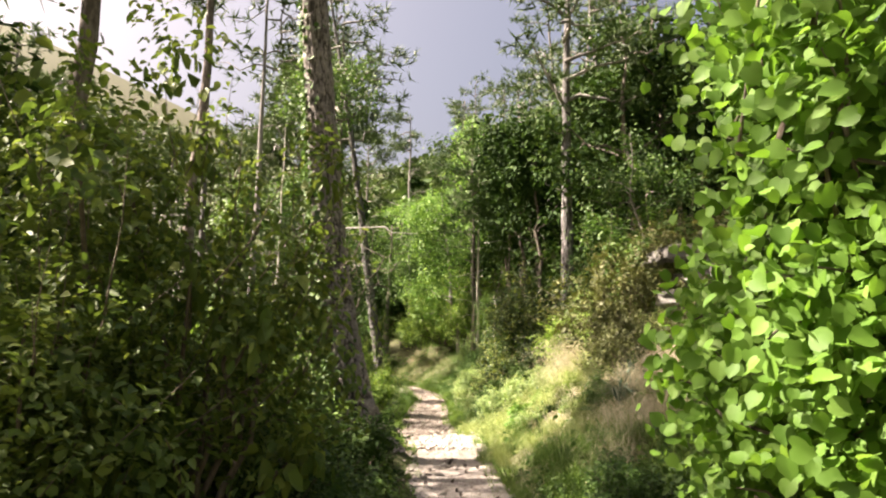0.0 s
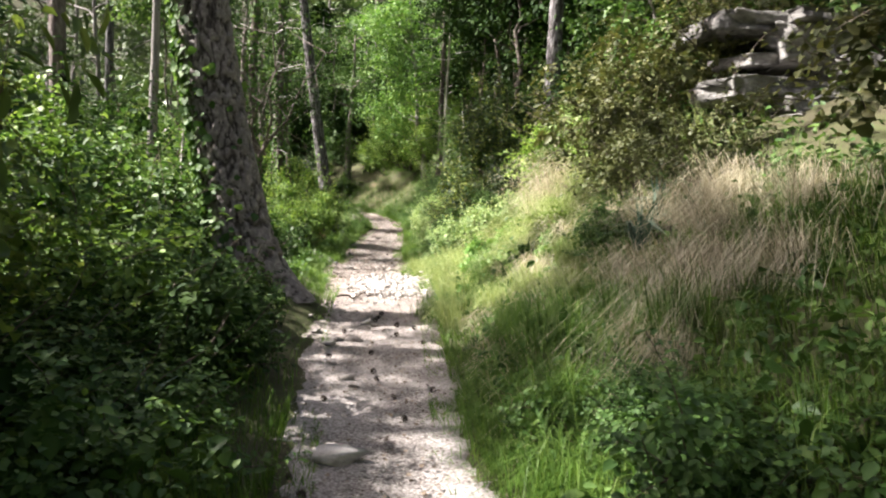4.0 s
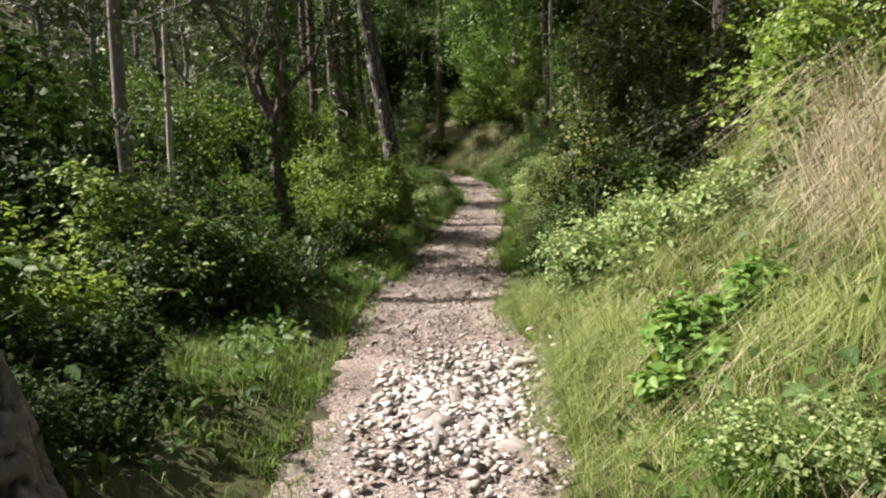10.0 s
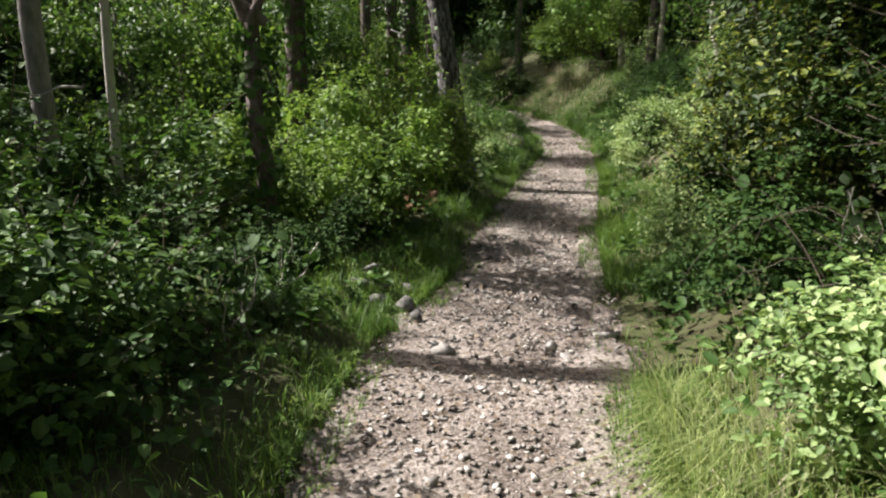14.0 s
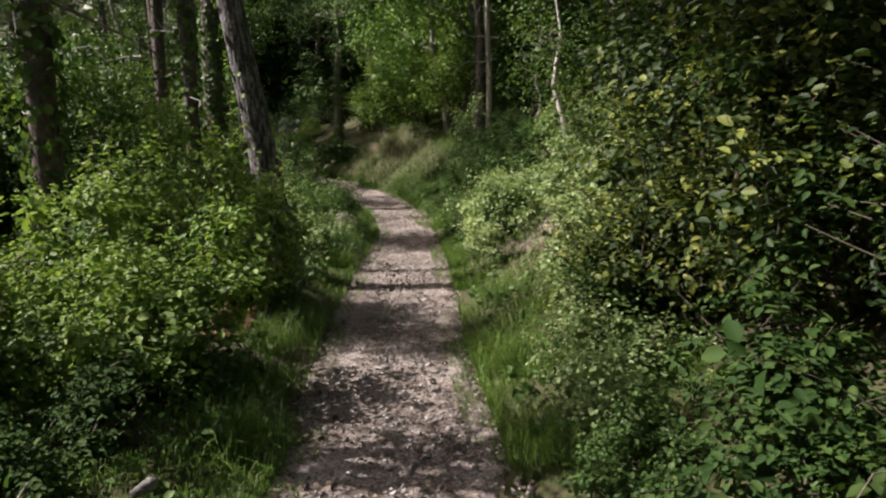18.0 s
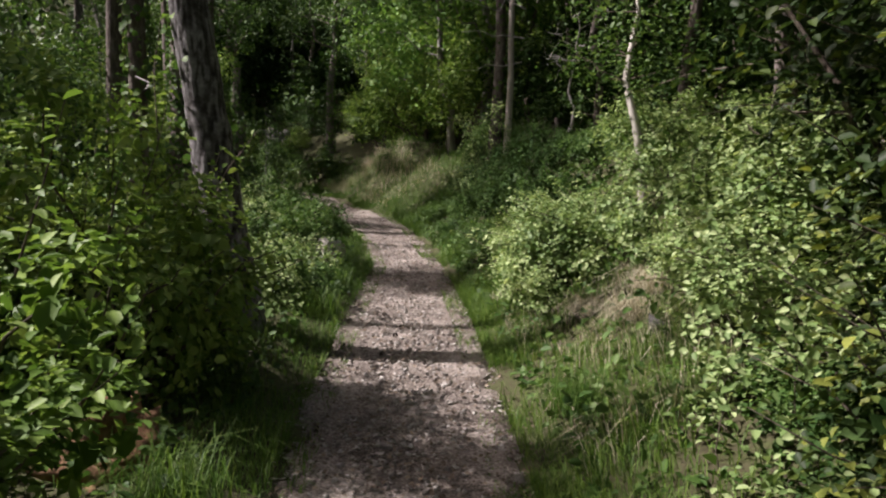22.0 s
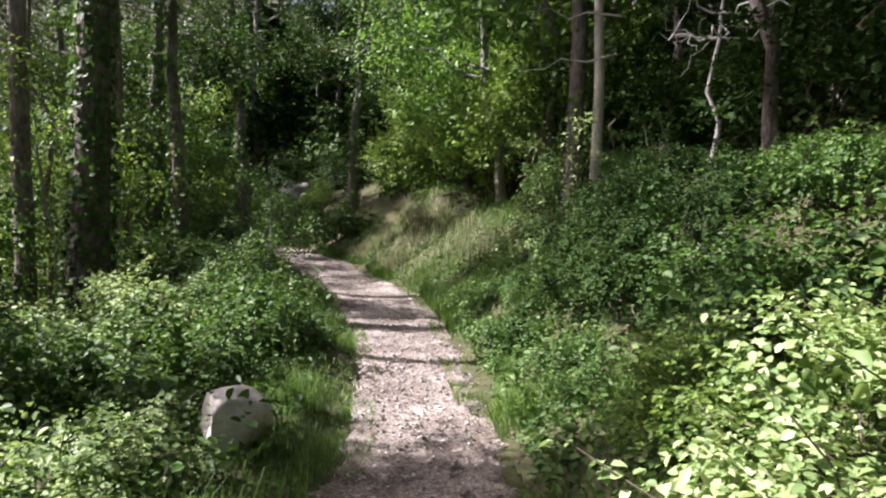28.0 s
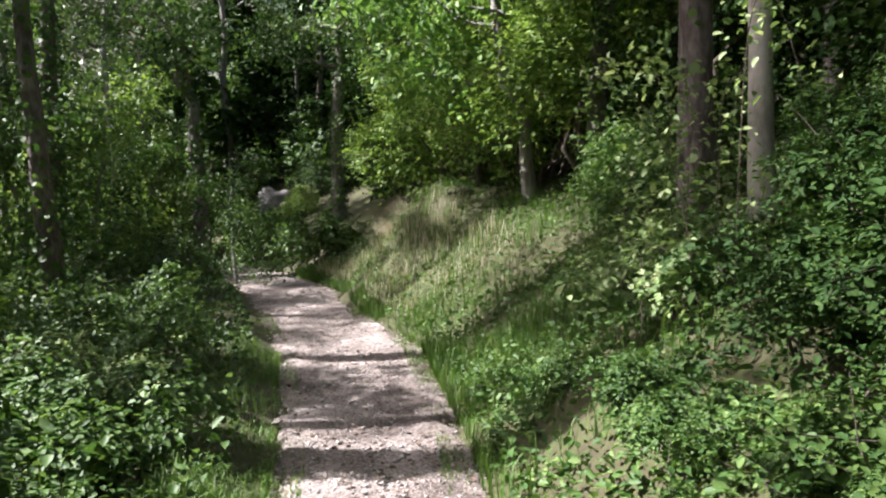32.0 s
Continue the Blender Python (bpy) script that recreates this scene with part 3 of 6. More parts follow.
# ---- plants ----
def shrub_meshes(name, seed, high, wide, count, leaf, width, material, clump=0.13, stems=7, low=0.0, blobs=12, shoots=26):
    """Stems and foliage of a bush: tilted plates of leaves round uneven lobes with dark gaps between, and shoots that stand out of the outline."""
    rng = np.random.default_rng(seed)
    a = rng.uniform(0, 2 * np.pi, blobs)
    rr = wide * 0.74 * np.sqrt(rng.random(blobs))
    top = high * (1 - 0.45 * (rr / wide) ** 2) * rng.uniform(0.55, 1.0, blobs)
    br = wide * rng.uniform(0.17, 0.38, blobs)
    bz = np.maximum(low * high + br * 0.6, rng.uniform(0.25, 1.0, blobs) * (top - br))
    centre = np.stack([np.cos(a) * rr, np.sin(a) * rr, bz], 1)
    nc = max(40, count // 24)
    which = rng.choice(blobs, nc, p=br ** 2 / (br ** 2).sum())
    d = unit(rng.normal(size=(nc, 3)) + np.array([0, 0, 0.3]))
    c = centre[which] + d * (br[which] * (0.6 + 0.5 * rng.random(nc) ** 0.5))[:, None]
    c[:, 2] = np.maximum(c[:, 2], high * (low + 0.06 * rng.random(nc)))
    per = max(4, int(count * 0.85) // nc)
    plate = unit(d * 0.75 + np.array([0, 0, 0.75]) + rng.normal(0, 0.3, (nc, 3)))
    e1 = unit(np.cross(plate, rng.normal(size=(nc, 3))))
    e2 = np.cross(plate, e1)
    n = nc * per
    out = np.repeat(plate, per, 0)
    rad, ang = clump * np.repeat(rng.uniform(0.6, 1.5, nc), per) * np.sqrt(rng.random(n)), rng.uniform(0, 2 * np.pi, n)
    pts = np.repeat(c, per, 0) + np.repeat(e1, per, 0) * (rad * np.cos(ang))[:, None] + np.repeat(e2, per, 0) * (rad * np.sin(ang) * 0.75)[:, None] + out * rng.normal(0, clump * 0.2, (n, 1))
    pts[:, 2] -= 1.2 * rad * rad
    sh, shp, sho = [], [], []
    for k in range(shoots):
        b = c[int(rng.integers(nc))]
        way = unit(b - np.array([0, 0, high * 0.3]) + rng.normal(0, 0.25 * wide, 3) + np.array([0, 0, 0.25 * high]))
        ln = bent(b - way * 0.1, b + way * wide * rng.uniform(0.18, 0.5), rng, 0.06, 5)
        sh.append(tube(ln[::2], (0.006, 0.004, 0.002), 3))
        m = max(3, int(count * 0.15) // shoots)
        f = rng.uniform(0.1, 1.02, m) * 4
        shp.append(np.stack([np.interp(f, np.arange(5), ln[:, q]) for q in range(3)], 1) + rng.normal(0, leaf * 0.4, (m, 3)))
        sho.append(np.repeat(unit(way * 0.5 + np.array([0, 0, 0.6]))[None], m, 0))
    pts, out = np.concatenate([pts] + shp), np.concatenate([out] + sho)
    pts[:, 2] = np.maximum(pts[:, 2], 0.02)
    # larger inner leaves, added to block light and darken the gaps
    core = rng.choice(blobs, blobs * (26 if leaf < 0.12 else 12))
    cd = unit(rng.normal(size=(len(core), 3)))
    cp = centre[core] + cd * (br[core] * rng.uniform(0.1, 0.62, len(core)))[:, None]
    cp[:, 2] = np.maximum(cp[:, 2], 0.05)
    lv = joined([leaves(pts, leaf, width, rng, 0.4, out), leaves(cp, max(0.1, leaf * 1.25), max(0.075, leaf), rng, 0.2, cd)])
    parts = [("foliage", mesh("foliage", *lv, material), "")]
    for k in rng.choice(blobs, min(stems, blobs), replace=False):
        foot = np.append(rng.normal(0, 0.12 * wide, 2), -0.1)
        parts.append(("stem", mesh("stem", *tube(bent(foot, centre[k], rng, 0.07, 6), np.linspace(0.018, 0.006, 6) * max(0.7, high * 0.55), 5), "twig", True), ""))
    if sh:
        parts.append(("twig_spray", mesh("twig_spray", *joined(sh), "twig", True), ""))
    return parts


def thing(name, label, category, group="", m=None):
    e = new(name)
    e.empty_display_size = 0.2
    if m is not None:
        e.matrix_basis = m
    return tagged(e, label, category, group)


KINDS = {}


def plant_kind(key, name, label, category, group, variants):
    """Models of one kind of plant: each a list of (part name, mesh, label)."""
    KINDS[key] = (name, label, category, group, variants)


def plant(key, x, y, size=1.0, turn=None, z=None, label="", squash=1.0, lean=0.0):
    name, lab, cat, group, variants = KINDS[key]
    k = int(RNG.integers(len(variants)))
    turn = RNG.uniform(0, 360) if turn is None else turn
    m = pose(x, y, on_land(x, y) - 0.03 if z is None else z, 0, lean, 0) @ pose(0, 0, 0, 0, 0, turn) @ Matrix.Diagonal((size, size, size * squash, 1))
    e = thing(name, label or lab, cat, group, m)
    for pn, me, pl in variants[k]:
        part(pn, me, e, pl)
    return e


def shrub_kind(key, name, label, group, n, seed, **kw):
    plant_kind(key, name, label, "bush", group, [shrub_meshes(name, seed + k, **kw) for k in range(n)])


shrub_kind("box_tall", "evergreen_shrub", "tall dark olive evergreen shrub with tiny leaves beside the path", "evergreen shrubs", 2, 10, high=3.3, wide=1.25, count=9500, leaf=0.06, width=0.036, material="box", clump=0.16, stems=9, blobs=34, shoots=80)
shrub_kind("box_low", "evergreen_bush", "low dark green bush hugging the path's edge", "evergreen shrubs", 3, 20, high=1.05, wide=0.85, count=3800, leaf=0.052, width=0.034, material="dark", clump=0.13)
shrub_kind("olive", "olive_bush", "olive-brown thorny bush on the bank", "olive bushes", 3, 30, high=2.0, wide=1.2, count=4400, leaf=0.058, width=0.036, material="brown", clump=0.17, blobs=18, shoots=50)
shrub_kind("sprays", "dark_leafy_bush", "dark leafy bush with sunlit sprays put into its yellow-green leaf colour", "dark leafy bushes", 2, 35, high=2.0, wide=1.2, count=4600, leaf=0.06, width=0.039, material="sprays", clump=0.2, blobs=18, shoots=50)
shrub_kind("green", "green_bush", "mid-green leafy bush among the trees", "green bushes", 3, 40, high=1.8, wide=1.1, count=4600, leaf=0.062, width=0.042, material="green", clump=0.18, blobs=16, shoots=40)
shrub_kind("yellow", "yellow_green_bush", "yellow-green leafy bush catching the sun", "yellow-green bushes", 3, 50, high=1.7, wide=1.1, count=4800, leaf=0.058, width=0.038, material="yellow", clump=0.18, blobs=16, shoots=40)
shrub_kind("pale", "bramble_bush", "pale green bramble with small leaves spreading low", "brambles", 3, 60, high=1.0, wide=0.95, count=6000, leaf=0.044, width=0.034, material="pale", clump=0.15, shoots=36, blobs=14)
shrub_kind("lowgreen", "undergrowth_bush", "low dull green undergrowth bush on the verge", "undergrowth", 3, 70, high=1.0, wide=0.95, count=4400, leaf=0.054, width=0.04, material="green", clump=0.15, blobs=14)
shrub_kind("darkbush", "evergreen_bush", "rounded dark green bush with blackish hollows", "evergreen shrubs", 2, 150, high=1.9, wide=1.25, count=6000, leaf=0.055, width=0.036, material="dark", clump=0.15, blobs=24, shoots=40)
shrub_kind("lime", "lime_green_herb", "small bright lime-green herb on the bank", "herbs", 2, 80, high=0.55, wide=0.36, count=600, leaf=0.07, width=0.05, material="lime", clump=0.08, stems=5, shoots=10)
shrub_kind("big", "big_shrub", "large dark shrub with yellowish leaf sprays coloured as if sunlit", "large shrubs", 2, 90, high=4.0, wide=1.8, count=9000, leaf=0.075, width=0.047, material="sprays", clump=0.24, stems=10, blobs=34, shoots=70)
shrub_kind("bigg", "big_leafy_shrub", "large leafy green shrub arching over the path", "large shrubs", 2, 100, high=4.8, wide=2.1, count=9000, leaf=0.09, width=0.058, material="yellow", clump=0.28, stems=10, blobs=34, shoots=70)
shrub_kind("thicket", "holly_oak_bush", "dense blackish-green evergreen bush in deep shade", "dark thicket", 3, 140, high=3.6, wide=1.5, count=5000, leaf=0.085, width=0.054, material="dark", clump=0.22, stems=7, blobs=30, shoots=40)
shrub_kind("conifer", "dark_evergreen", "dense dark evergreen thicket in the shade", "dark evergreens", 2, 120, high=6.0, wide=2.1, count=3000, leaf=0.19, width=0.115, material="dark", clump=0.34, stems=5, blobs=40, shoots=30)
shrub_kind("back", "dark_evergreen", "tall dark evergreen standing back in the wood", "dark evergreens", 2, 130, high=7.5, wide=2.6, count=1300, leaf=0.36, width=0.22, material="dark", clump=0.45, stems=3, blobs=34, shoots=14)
shrub_kind("wood", "woodland_bush", "leafy bush standing back in the wood", "woodland bushes", 3, 110, high=2.2, wide=1.5, count=1300, leaf=0.16, width=0.1, material="green", clump=0.28, stems=4, blobs=14, shoots=12)


def crown_tree(seed, high, trunk_r, spread, count, leaf, material, bark="greybark", bare=0.45, sway=0.25, ivy=0):
    """A broadleaf tree: tapered trunk, limbs, a crown of leaf clumps."""
    rng = np.random.default_rng(seed)
    top = np.array([rng.normal(0, sway), rng.normal(0, sway), high])
    line = bent((0, 0, -0.2), top, rng, 0.015, 12)
    rad = trunk_r * np.linspace(1, 0.22, 12)
    rad[0] *= 1.35
    out = [("trunk", mesh("trunk", *tube(line, rad, 10), bark, True), "")]
    tips = []
    for k in range(11):
        t = rng.uniform(bare, 0.97)
        a0 = line[0] + (top - line[0]) * t
        a = rng.uniform(0, 2 * np.pi)
        ln = spread * rng.uniform(0.5, 1.0) * (1.15 - 0.5 * t)
        e = a0 + np.array([math.cos(a) * ln, math.sin(a) * ln, ln * rng.uniform(0.1, 0.6)])
        limb = bent(a0, e, rng, 0.06, 6)
        out.append(("limb", mesh("limb", *tube(limb, np.linspace(0.3, 0.07, 6) * trunk_r, 5), bark, True), ""))
        tips += [limb[q] + rng.normal(0, 0.28, 3) * spread * 0.35 for q in (2, 3, 4, 5, 5, 5) for _ in range(3)]
    c = np.array(tips)
    p = np.repeat(c, count // len(c), 0) + rng.normal(0, 0.24, (len(c) * (count // len(c)), 3)) * np.array([1, 1, 0.6])
    out.append(("crown", mesh("crown", *leaves(p, leaf, leaf * 0.6, rng, 0.4, unit(p - np.repeat(c, count // len(c), 0)) * 0.8), material), ""))
    if ivy:
        out.append(("ivy", ivy_mesh(line, rad, ivy, rng), "ivy climbing the trunk"))
    return out


def ivy_mesh(line, rad, count, rng, low=0.0, high=0.8, side=None, size=0.075):
    t = low + (high - low) * rng.random(count) ** 1.2
    k = t * (len(line) - 1)
    p = np.stack([np.interp(k, np.arange(len(line)), line[:, q]) for q in range(3)], 1)
    r = np.interp(k, np.arange(len(line)), rad)
    a = rng.uniform(0, 2 * np.pi, count) if side is None else rng.normal(side, 0.75, count)
    o = np.stack([np.cos(a), np.sin(a), 0 * a], 1)
    p = p + o * (r + 0.02 + 0.07 * rng.random(count))[:, None]
    return mesh("ivy", *round_leaves(p, size, rng, o * 1.2 + np.array([0, 0, 0.3])), "green")


def pine_model(seed, high, r, tufts=260, bare=0.55, bark="greybark", snags=8, near=False):
    """A pine: straight trunk, dead lower snags, whorled limbs with needle tufts."""
    rng = np.random.default_rng(seed)
    line = bent((0, 0, -0.4), (rng.normal(0, 0.35), rng.normal(0, 0.35), high), rng, 0.006, 12)
    rad = r * np.linspace(1.0, 0.15, 12) ** 0.8
    rad[0] *= 1.3
    out = [("trunk", mesh("trunk", *tube(line, rad, 10), bark, True), "")]
    limbs, c, d = [], [], []
    for k in range(16):
        t = bare + (1 - bare) * (k + rng.random()) / 16
        a0 = np.array([np.interp(t * 11, np.arange(12), line[:, q]) for q in range(3)])
        a, ln = rng.uniform(0, 2 * np.pi), (1.25 - t) * high * 0.34 * rng.uniform(0.7, 1.2)
        e = a0 + np.array([math.cos(a) * ln, math.sin(a) * ln, ln * rng.uniform(0.05, 0.45)])
        lb = bent(a0, e, rng, 0.07, 6)
        limbs.append(tube(lb, np.linspace(0.32, 0.05, 6) * r, 4))
        for q in range(tufts // 16):
            f = rng.uniform(0.35, 1.0)
            p = np.array([np.interp(f * 5, np.arange(6), lb[:, z]) for z in range(3)]) + rng.normal(0, 0.3, 3) * np.array([1, 1, 0.45])
            c.append(p)
            d.append(unit(p - a0) + np.array([0, 0, 0.5]))
    sn = []
    for k in range(snags):
        t = rng.uniform(0.15, bare)
        a0 = np.array([np.interp(t * 11, np.arange(12), line[:, q]) for q in range(3)])
        a, ln = rng.uniform(0, 2 * np.pi), rng.uniform(0.4, 1.6)
        sn.append(tube(bent(a0, a0 + np.array([math.cos(a) * ln, math.sin(a) * ln, rng.uniform(-0.2, 0.4)]), rng, 0.08, 5), np.linspace(0.016, 0.004, 5), 4))
    if near:
        out += [("limb", mesh("limb", *p, bark, True), "") for p in limbs] + [("dead_snag", mesh("dead_snag", *p, "dead"), "bare dead lower twig") for p in sn]
    else:
        out.append(("branchwork", mesh("branchwork", *joined(limbs), bark, True), ""))
        out.append(("dead_wood", mesh("dead_wood", *joined(sn), "dead"), "bare dead lower twigs"))
    out.append(("crown", mesh("crown", *needles(np.array(c), np.array(d), 0.36, 0.027, rng, 9), "needle"), ""))
    return out


plant_kind("pine", "pine_tree", "slender grey-barked pine with bare lower trunk", "tree", "pines",
           [pine_model(200 + k, h, r) for k, (h, r) in enumerate([(13, 0.13), (15, 0.16), (11, 0.1), (14, 0.14)])])
plant_kind("pine_dense", "pine_tree", "tall pine with a broad dense crown", "tree", "pines",
           [pine_model(210 + k, 14.5, 0.17, 620, 0.52) for k in range(2)])
plant_kind("pine_high", "pine_tree", "tall pine with a long bare trunk and a dense high crown", "tree", "pines",
           [pine_model(215 + k, 15.5, 0.15, 800, 0.66, "bark") for k in range(2)])
plant_kind("sapling", "young_tree", "slender young broadleaf tree with a light crown", "tree", "young trees",
           [crown_tree(220 + k, h, r, s, 3200, 0.11, "green", bare=0.35) for k, (h, r, s) in enumerate([(6, 0.07, 1.8), (7.5, 0.09, 2.0), (5, 0.055, 1.5)])])
plant_kind("limetree", "leafy_tree", "broadleaf tree with bright fresh green leaves", "tree", "broadleaf trees",
           [crown_tree(230, 7.5, 0.1, 2.5, 7000, 0.11, "lime", bare=0.2), crown_tree(231, 6.5, 0.09, 2.2, 6000, 0.11, "lime", bare=0.2)])
plant_kind("ivytree", "ivy_covered_tree", "dark trunk wrapped in ivy among the bushes", "tree", "ivy-covered trees",
           [crown_tree(240 + k, 9, 0.2, 2.4, 3000, 0.11, "green", "bark", 0.5, 0.3, 1500) for k in range(2)])
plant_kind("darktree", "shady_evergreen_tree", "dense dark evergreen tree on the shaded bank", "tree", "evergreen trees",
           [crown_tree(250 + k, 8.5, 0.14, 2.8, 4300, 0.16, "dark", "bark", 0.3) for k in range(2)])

plant_kind("leafy", "young_tree", "low leafy young tree filling the gaps between the trunks", "tree", "young trees",
           [crown_tree(280 + k, 3.5, 0.04, 1.5, 5200, 0.085, ("yellow", "green", "green")[k], bare=0.1) for k in range(3)])
plant_kind("shade", "young_tree", "slim young tree with a small high crown, added to shade the path", "tree", "young trees",
           [crown_tree(270 + k, 6.6, 0.05, 1.35, 2600, 0.1, "green", "bark", 0.78) for k in range(2)])
plant_kind("canopy", "tall_evergreen_tree", "tall evergreen tree with a bare dark trunk shading the bank", "tree", "evergreen trees",
           [crown_tree(260 + k, 10.5, 0.13, 3.8, 3600, 0.27, "dark", "bark", 0.5) for k in range(3)])

# -- named trees --
def big_pine():
    """The thick leaning pine at the path's edge: plated bark, root flare, ivy."""
    rng = np.random.default_rng(5)
    e = thing("pine_tree", "thick leaning pine with plated bark and ivy at the path's edge", "tree", "pines", pose(-0.72, 12.45, on_land(-0.72, 12.45) - 0.05))
    line = np.array([(0, 0, -0.25), (-0.03, 0, 0.3), (-0.16, 0, 0.9), (-0.3, 0, 1.6), (-0.42, 0, 2.3), (-0.52, 0, 3.2), (-0.62, 0, 4.4), (-0.78, 0, 6.2), (-0.9, 0, 8.2), (-0.85, 0.1, 10.5), (-0.7, 0.2, 12.5), (-0.6, 0.2, 14.5)])
    rows, sides = 330, 90
    plates = np.empty((rows, sides))
    t = np.linspace(0, 1, rows) ** 1.25 * 11
    c = np.stack([np.interp(t, np.arange(12), line[:, q]) for q in range(3)], 1)
    ra = np.interp(c[:, 2], [-0.25, 0.1, 0.45, 1.2, 4, 9, 14.5], [0.42, 0.33, 0.275, 0.25, 0.215, 0.15, 0.04])
    a = np.linspace(0, 2 * np.pi, sides, endpoint=False)
    v = np.empty((rows, sides, 3))
    for q in range(rows):
        for s in range(sides):
            root = 1 + 0.25 * max(0.0, 1 - c[q, 2] / 0.5) * max(0.0, math.cos(3 * a[s] + 0.3)) ** 2 + 0.35 * max(0.0, 1 - (c[q, 2] + 0.2) / 0.36) ** 1.5 * max(0.0, math.cos(a[s] + 0.35)) ** 10
            p = Vector((math.cos(a[s]) * 3.2, math.sin(a[s]) * 3.2, c[q, 2] * 4.6))
            p += noise.noise_vector(p * 0.7) * 0.8
            dist = noise.voronoi(p * 1.15)[0]
            crack = min(1.0, (dist[1] - dist[0]) * 4.6)
            plates[q, s] = crack
            rr = ra[q] * root - 0.012 + 0.034 * crack + 0.012 * noise.noise(p * 3.0)
            v[q, s] = c[q] + (math.cos(a[s]) * rr, math.sin(a[s]) * rr, 0)
    i, j = np.meshgrid(np.arange(rows - 1), np.arange(sides), indexing="ij")
    k = (j + 1) % sides
    f = np.stack([i * sides + j, i * sides + k, (i + 1) * sides + k, (i + 1) * sides + j], -1).reshape(-1, 4)
    tm = mesh("trunk", v.reshape(-1, 3), f, "plates", True)
    tm.attributes.new("plate", 'FLOAT', 'POINT').data.foreach_set("value", plates.ravel().astype(np.float32))
    part("trunk", tm, e, "plated greyish-brown pine bark")
    part("ivy", ivy_mesh(line, np.interp(line[:, 2], [-0.25, 0.45, 4, 14.5], [0.33, 0.275, 0.215, 0.04]), 2600, rng, 0.02, 0.75, math.pi * 0.95, 0.07), e, "ivy climbing the shaded side")
    off = Matrix.Translation((-0.7, 0.15, 0))
    for pn, me, pl in pine_model(6, 14.5, 0.22, 300, 0.62, near=True, snags=3)[1:]:
        part(pn, me, e, pl, off)


big_pine()


def plated_trunk(line, rad, rows, sides=44):
    """A trunk with long flaky plates of bark, finest near the ground."""
    t = np.linspace(0, 1, rows) ** 1.5 * (len(line) - 1)
    c = np.stack([np.interp(t, np.arange(len(line)), line[:, q]) for q in range(3)], 1)
    ra = np.interp(t, np.arange(len(line)), rad)
    v, deep = np.empty((rows, sides, 3)), np.empty((rows, sides))
    for q in range(rows):
        for k in range(sides):
            a = 2 * math.pi * k / sides
            p = Vector((math.cos(a) * 2.6, math.sin(a) * 2.6, c[q, 2] * 3.4 + len(line)))
            p += noise.noise_vector(p * 0.9) * 0.5
            dist = noise.voronoi(p * 1.3)[0]
            deep[q, k] = min(1.0, (dist[1] - dist[0]) * 2.4)
            rr = ra[q] * (0.95 + 0.1 * deep[q, k] + 0.06 * noise.noise(p * 2.5))
            v[q, k] = c[q] + (math.cos(a) * rr, math.sin(a) * rr, 0)
    i, j = np.meshgrid(np.arange(rows - 1), np.arange(sides), indexing="ij")
    k = (j + 1) % sides
    tm = mesh("trunk", v.reshape(-1, 3), np.stack([i * sides + j, i * sides + k, (i + 1) * sides + k, (i + 1) * sides + j], -1).reshape(-1, 4), "greyplates", True)
    tm.attributes.new("plate", 'FLOAT', 'POINT').data.foreach_set("value", deep.ravel().astype(np.float32))
    return tm


def trunk_tree(x, y, r, high, lean_x, lean_y, bark, label, ivy=0, seed=1, crown="needle", tufts=300, group="pines", name="pine_tree", side=None, bare=0.55, plated=0):
    """A tall tree near the path, of which mostly the trunk is seen."""
    rng = np.random.default_rng(seed)
    e = thing(name, label, "tree", group, pose(x, y, on_land(x, y) - 0.05))
    n = 16
    line = np.stack([np.linspace(0, lean_x, n), np.linspace(0, lean_y, n), np.linspace(-0.3, high, n)], 1)
    line[1:, :2] += rng.normal(0, 0.018, (n - 1, 2)).cumsum(0)
    rad = r * np.linspace(1, 0.2, n)
    rad[0], rad[1] = r * 1.45, r * 1.06
    if plated:
        part("trunk", plated_trunk(line, rad, plated), e, "grey flaky bark in long plates")
    else:
        v, f = tube(line, rad, 18)
        v = v + np.array([noise.noise_vector(Vector(p) * 3.0) for p in v]) * 0.09 * r
        part("trunk", mesh("trunk", v, f, bark, True), e)
    if ivy:
        part("ivy", ivy_mesh(line, rad, ivy, rng, 0.0, 0.75, side), e, "ivy climbing the trunk")
    if crown == "needle":
        pm = pine_model(seed + 40, high, r, tufts, bare, near=True)
        for pn, me, pl in pm[1:]:
            part(pn, me, e, pl, Matrix.Translation((lean_x * 0.7, lean_y * 0.7, 0)))
    elif crown:
        for pn, me, pl in crown_tree(seed + 40, high, r, 2.2, 3600, 0.11, crown, bark, bare)[1:]:
            part(pn, me, e, pl, Matrix.Translation((lean_x * 0.7, lean_y * 0.7, 0)))
    return e


trunk_tree(-1.6, 24.38, 0.175, 14, -2.2, 0.2, "greybark", "grey-barked pine rising behind a dark bush by the path", 260, 11, side=2.6, plated=170)
trunk_tree(-5.16, 33.0, 0.27, 13, 0.25, 0.1, "bark", "thick dark ivy-clad trunk standing beyond the brambles", 3000, 12, "green", bare=0.7, name="ivy_covered_tree", group="ivy-covered trees")
trunk_tree(3.42, 20.7, 0.2, 13, 0.2, 0.3, "greybark", "grey-barked pine on the bank with pale peeling patches", 0, 13, plated=130)
trunk_tree(-8.1, 25.6, 0.16, 14, -0.3, 0.3, "greybark", "bare grey-barked pine trunk down the slope", 0, 14, None, plated=90)
trunk_tree(1.45, 32.8, 0.075, 10, 0.1, 0.2, "paleb", "slim pale trunk on the shaded bank", 0, 15)
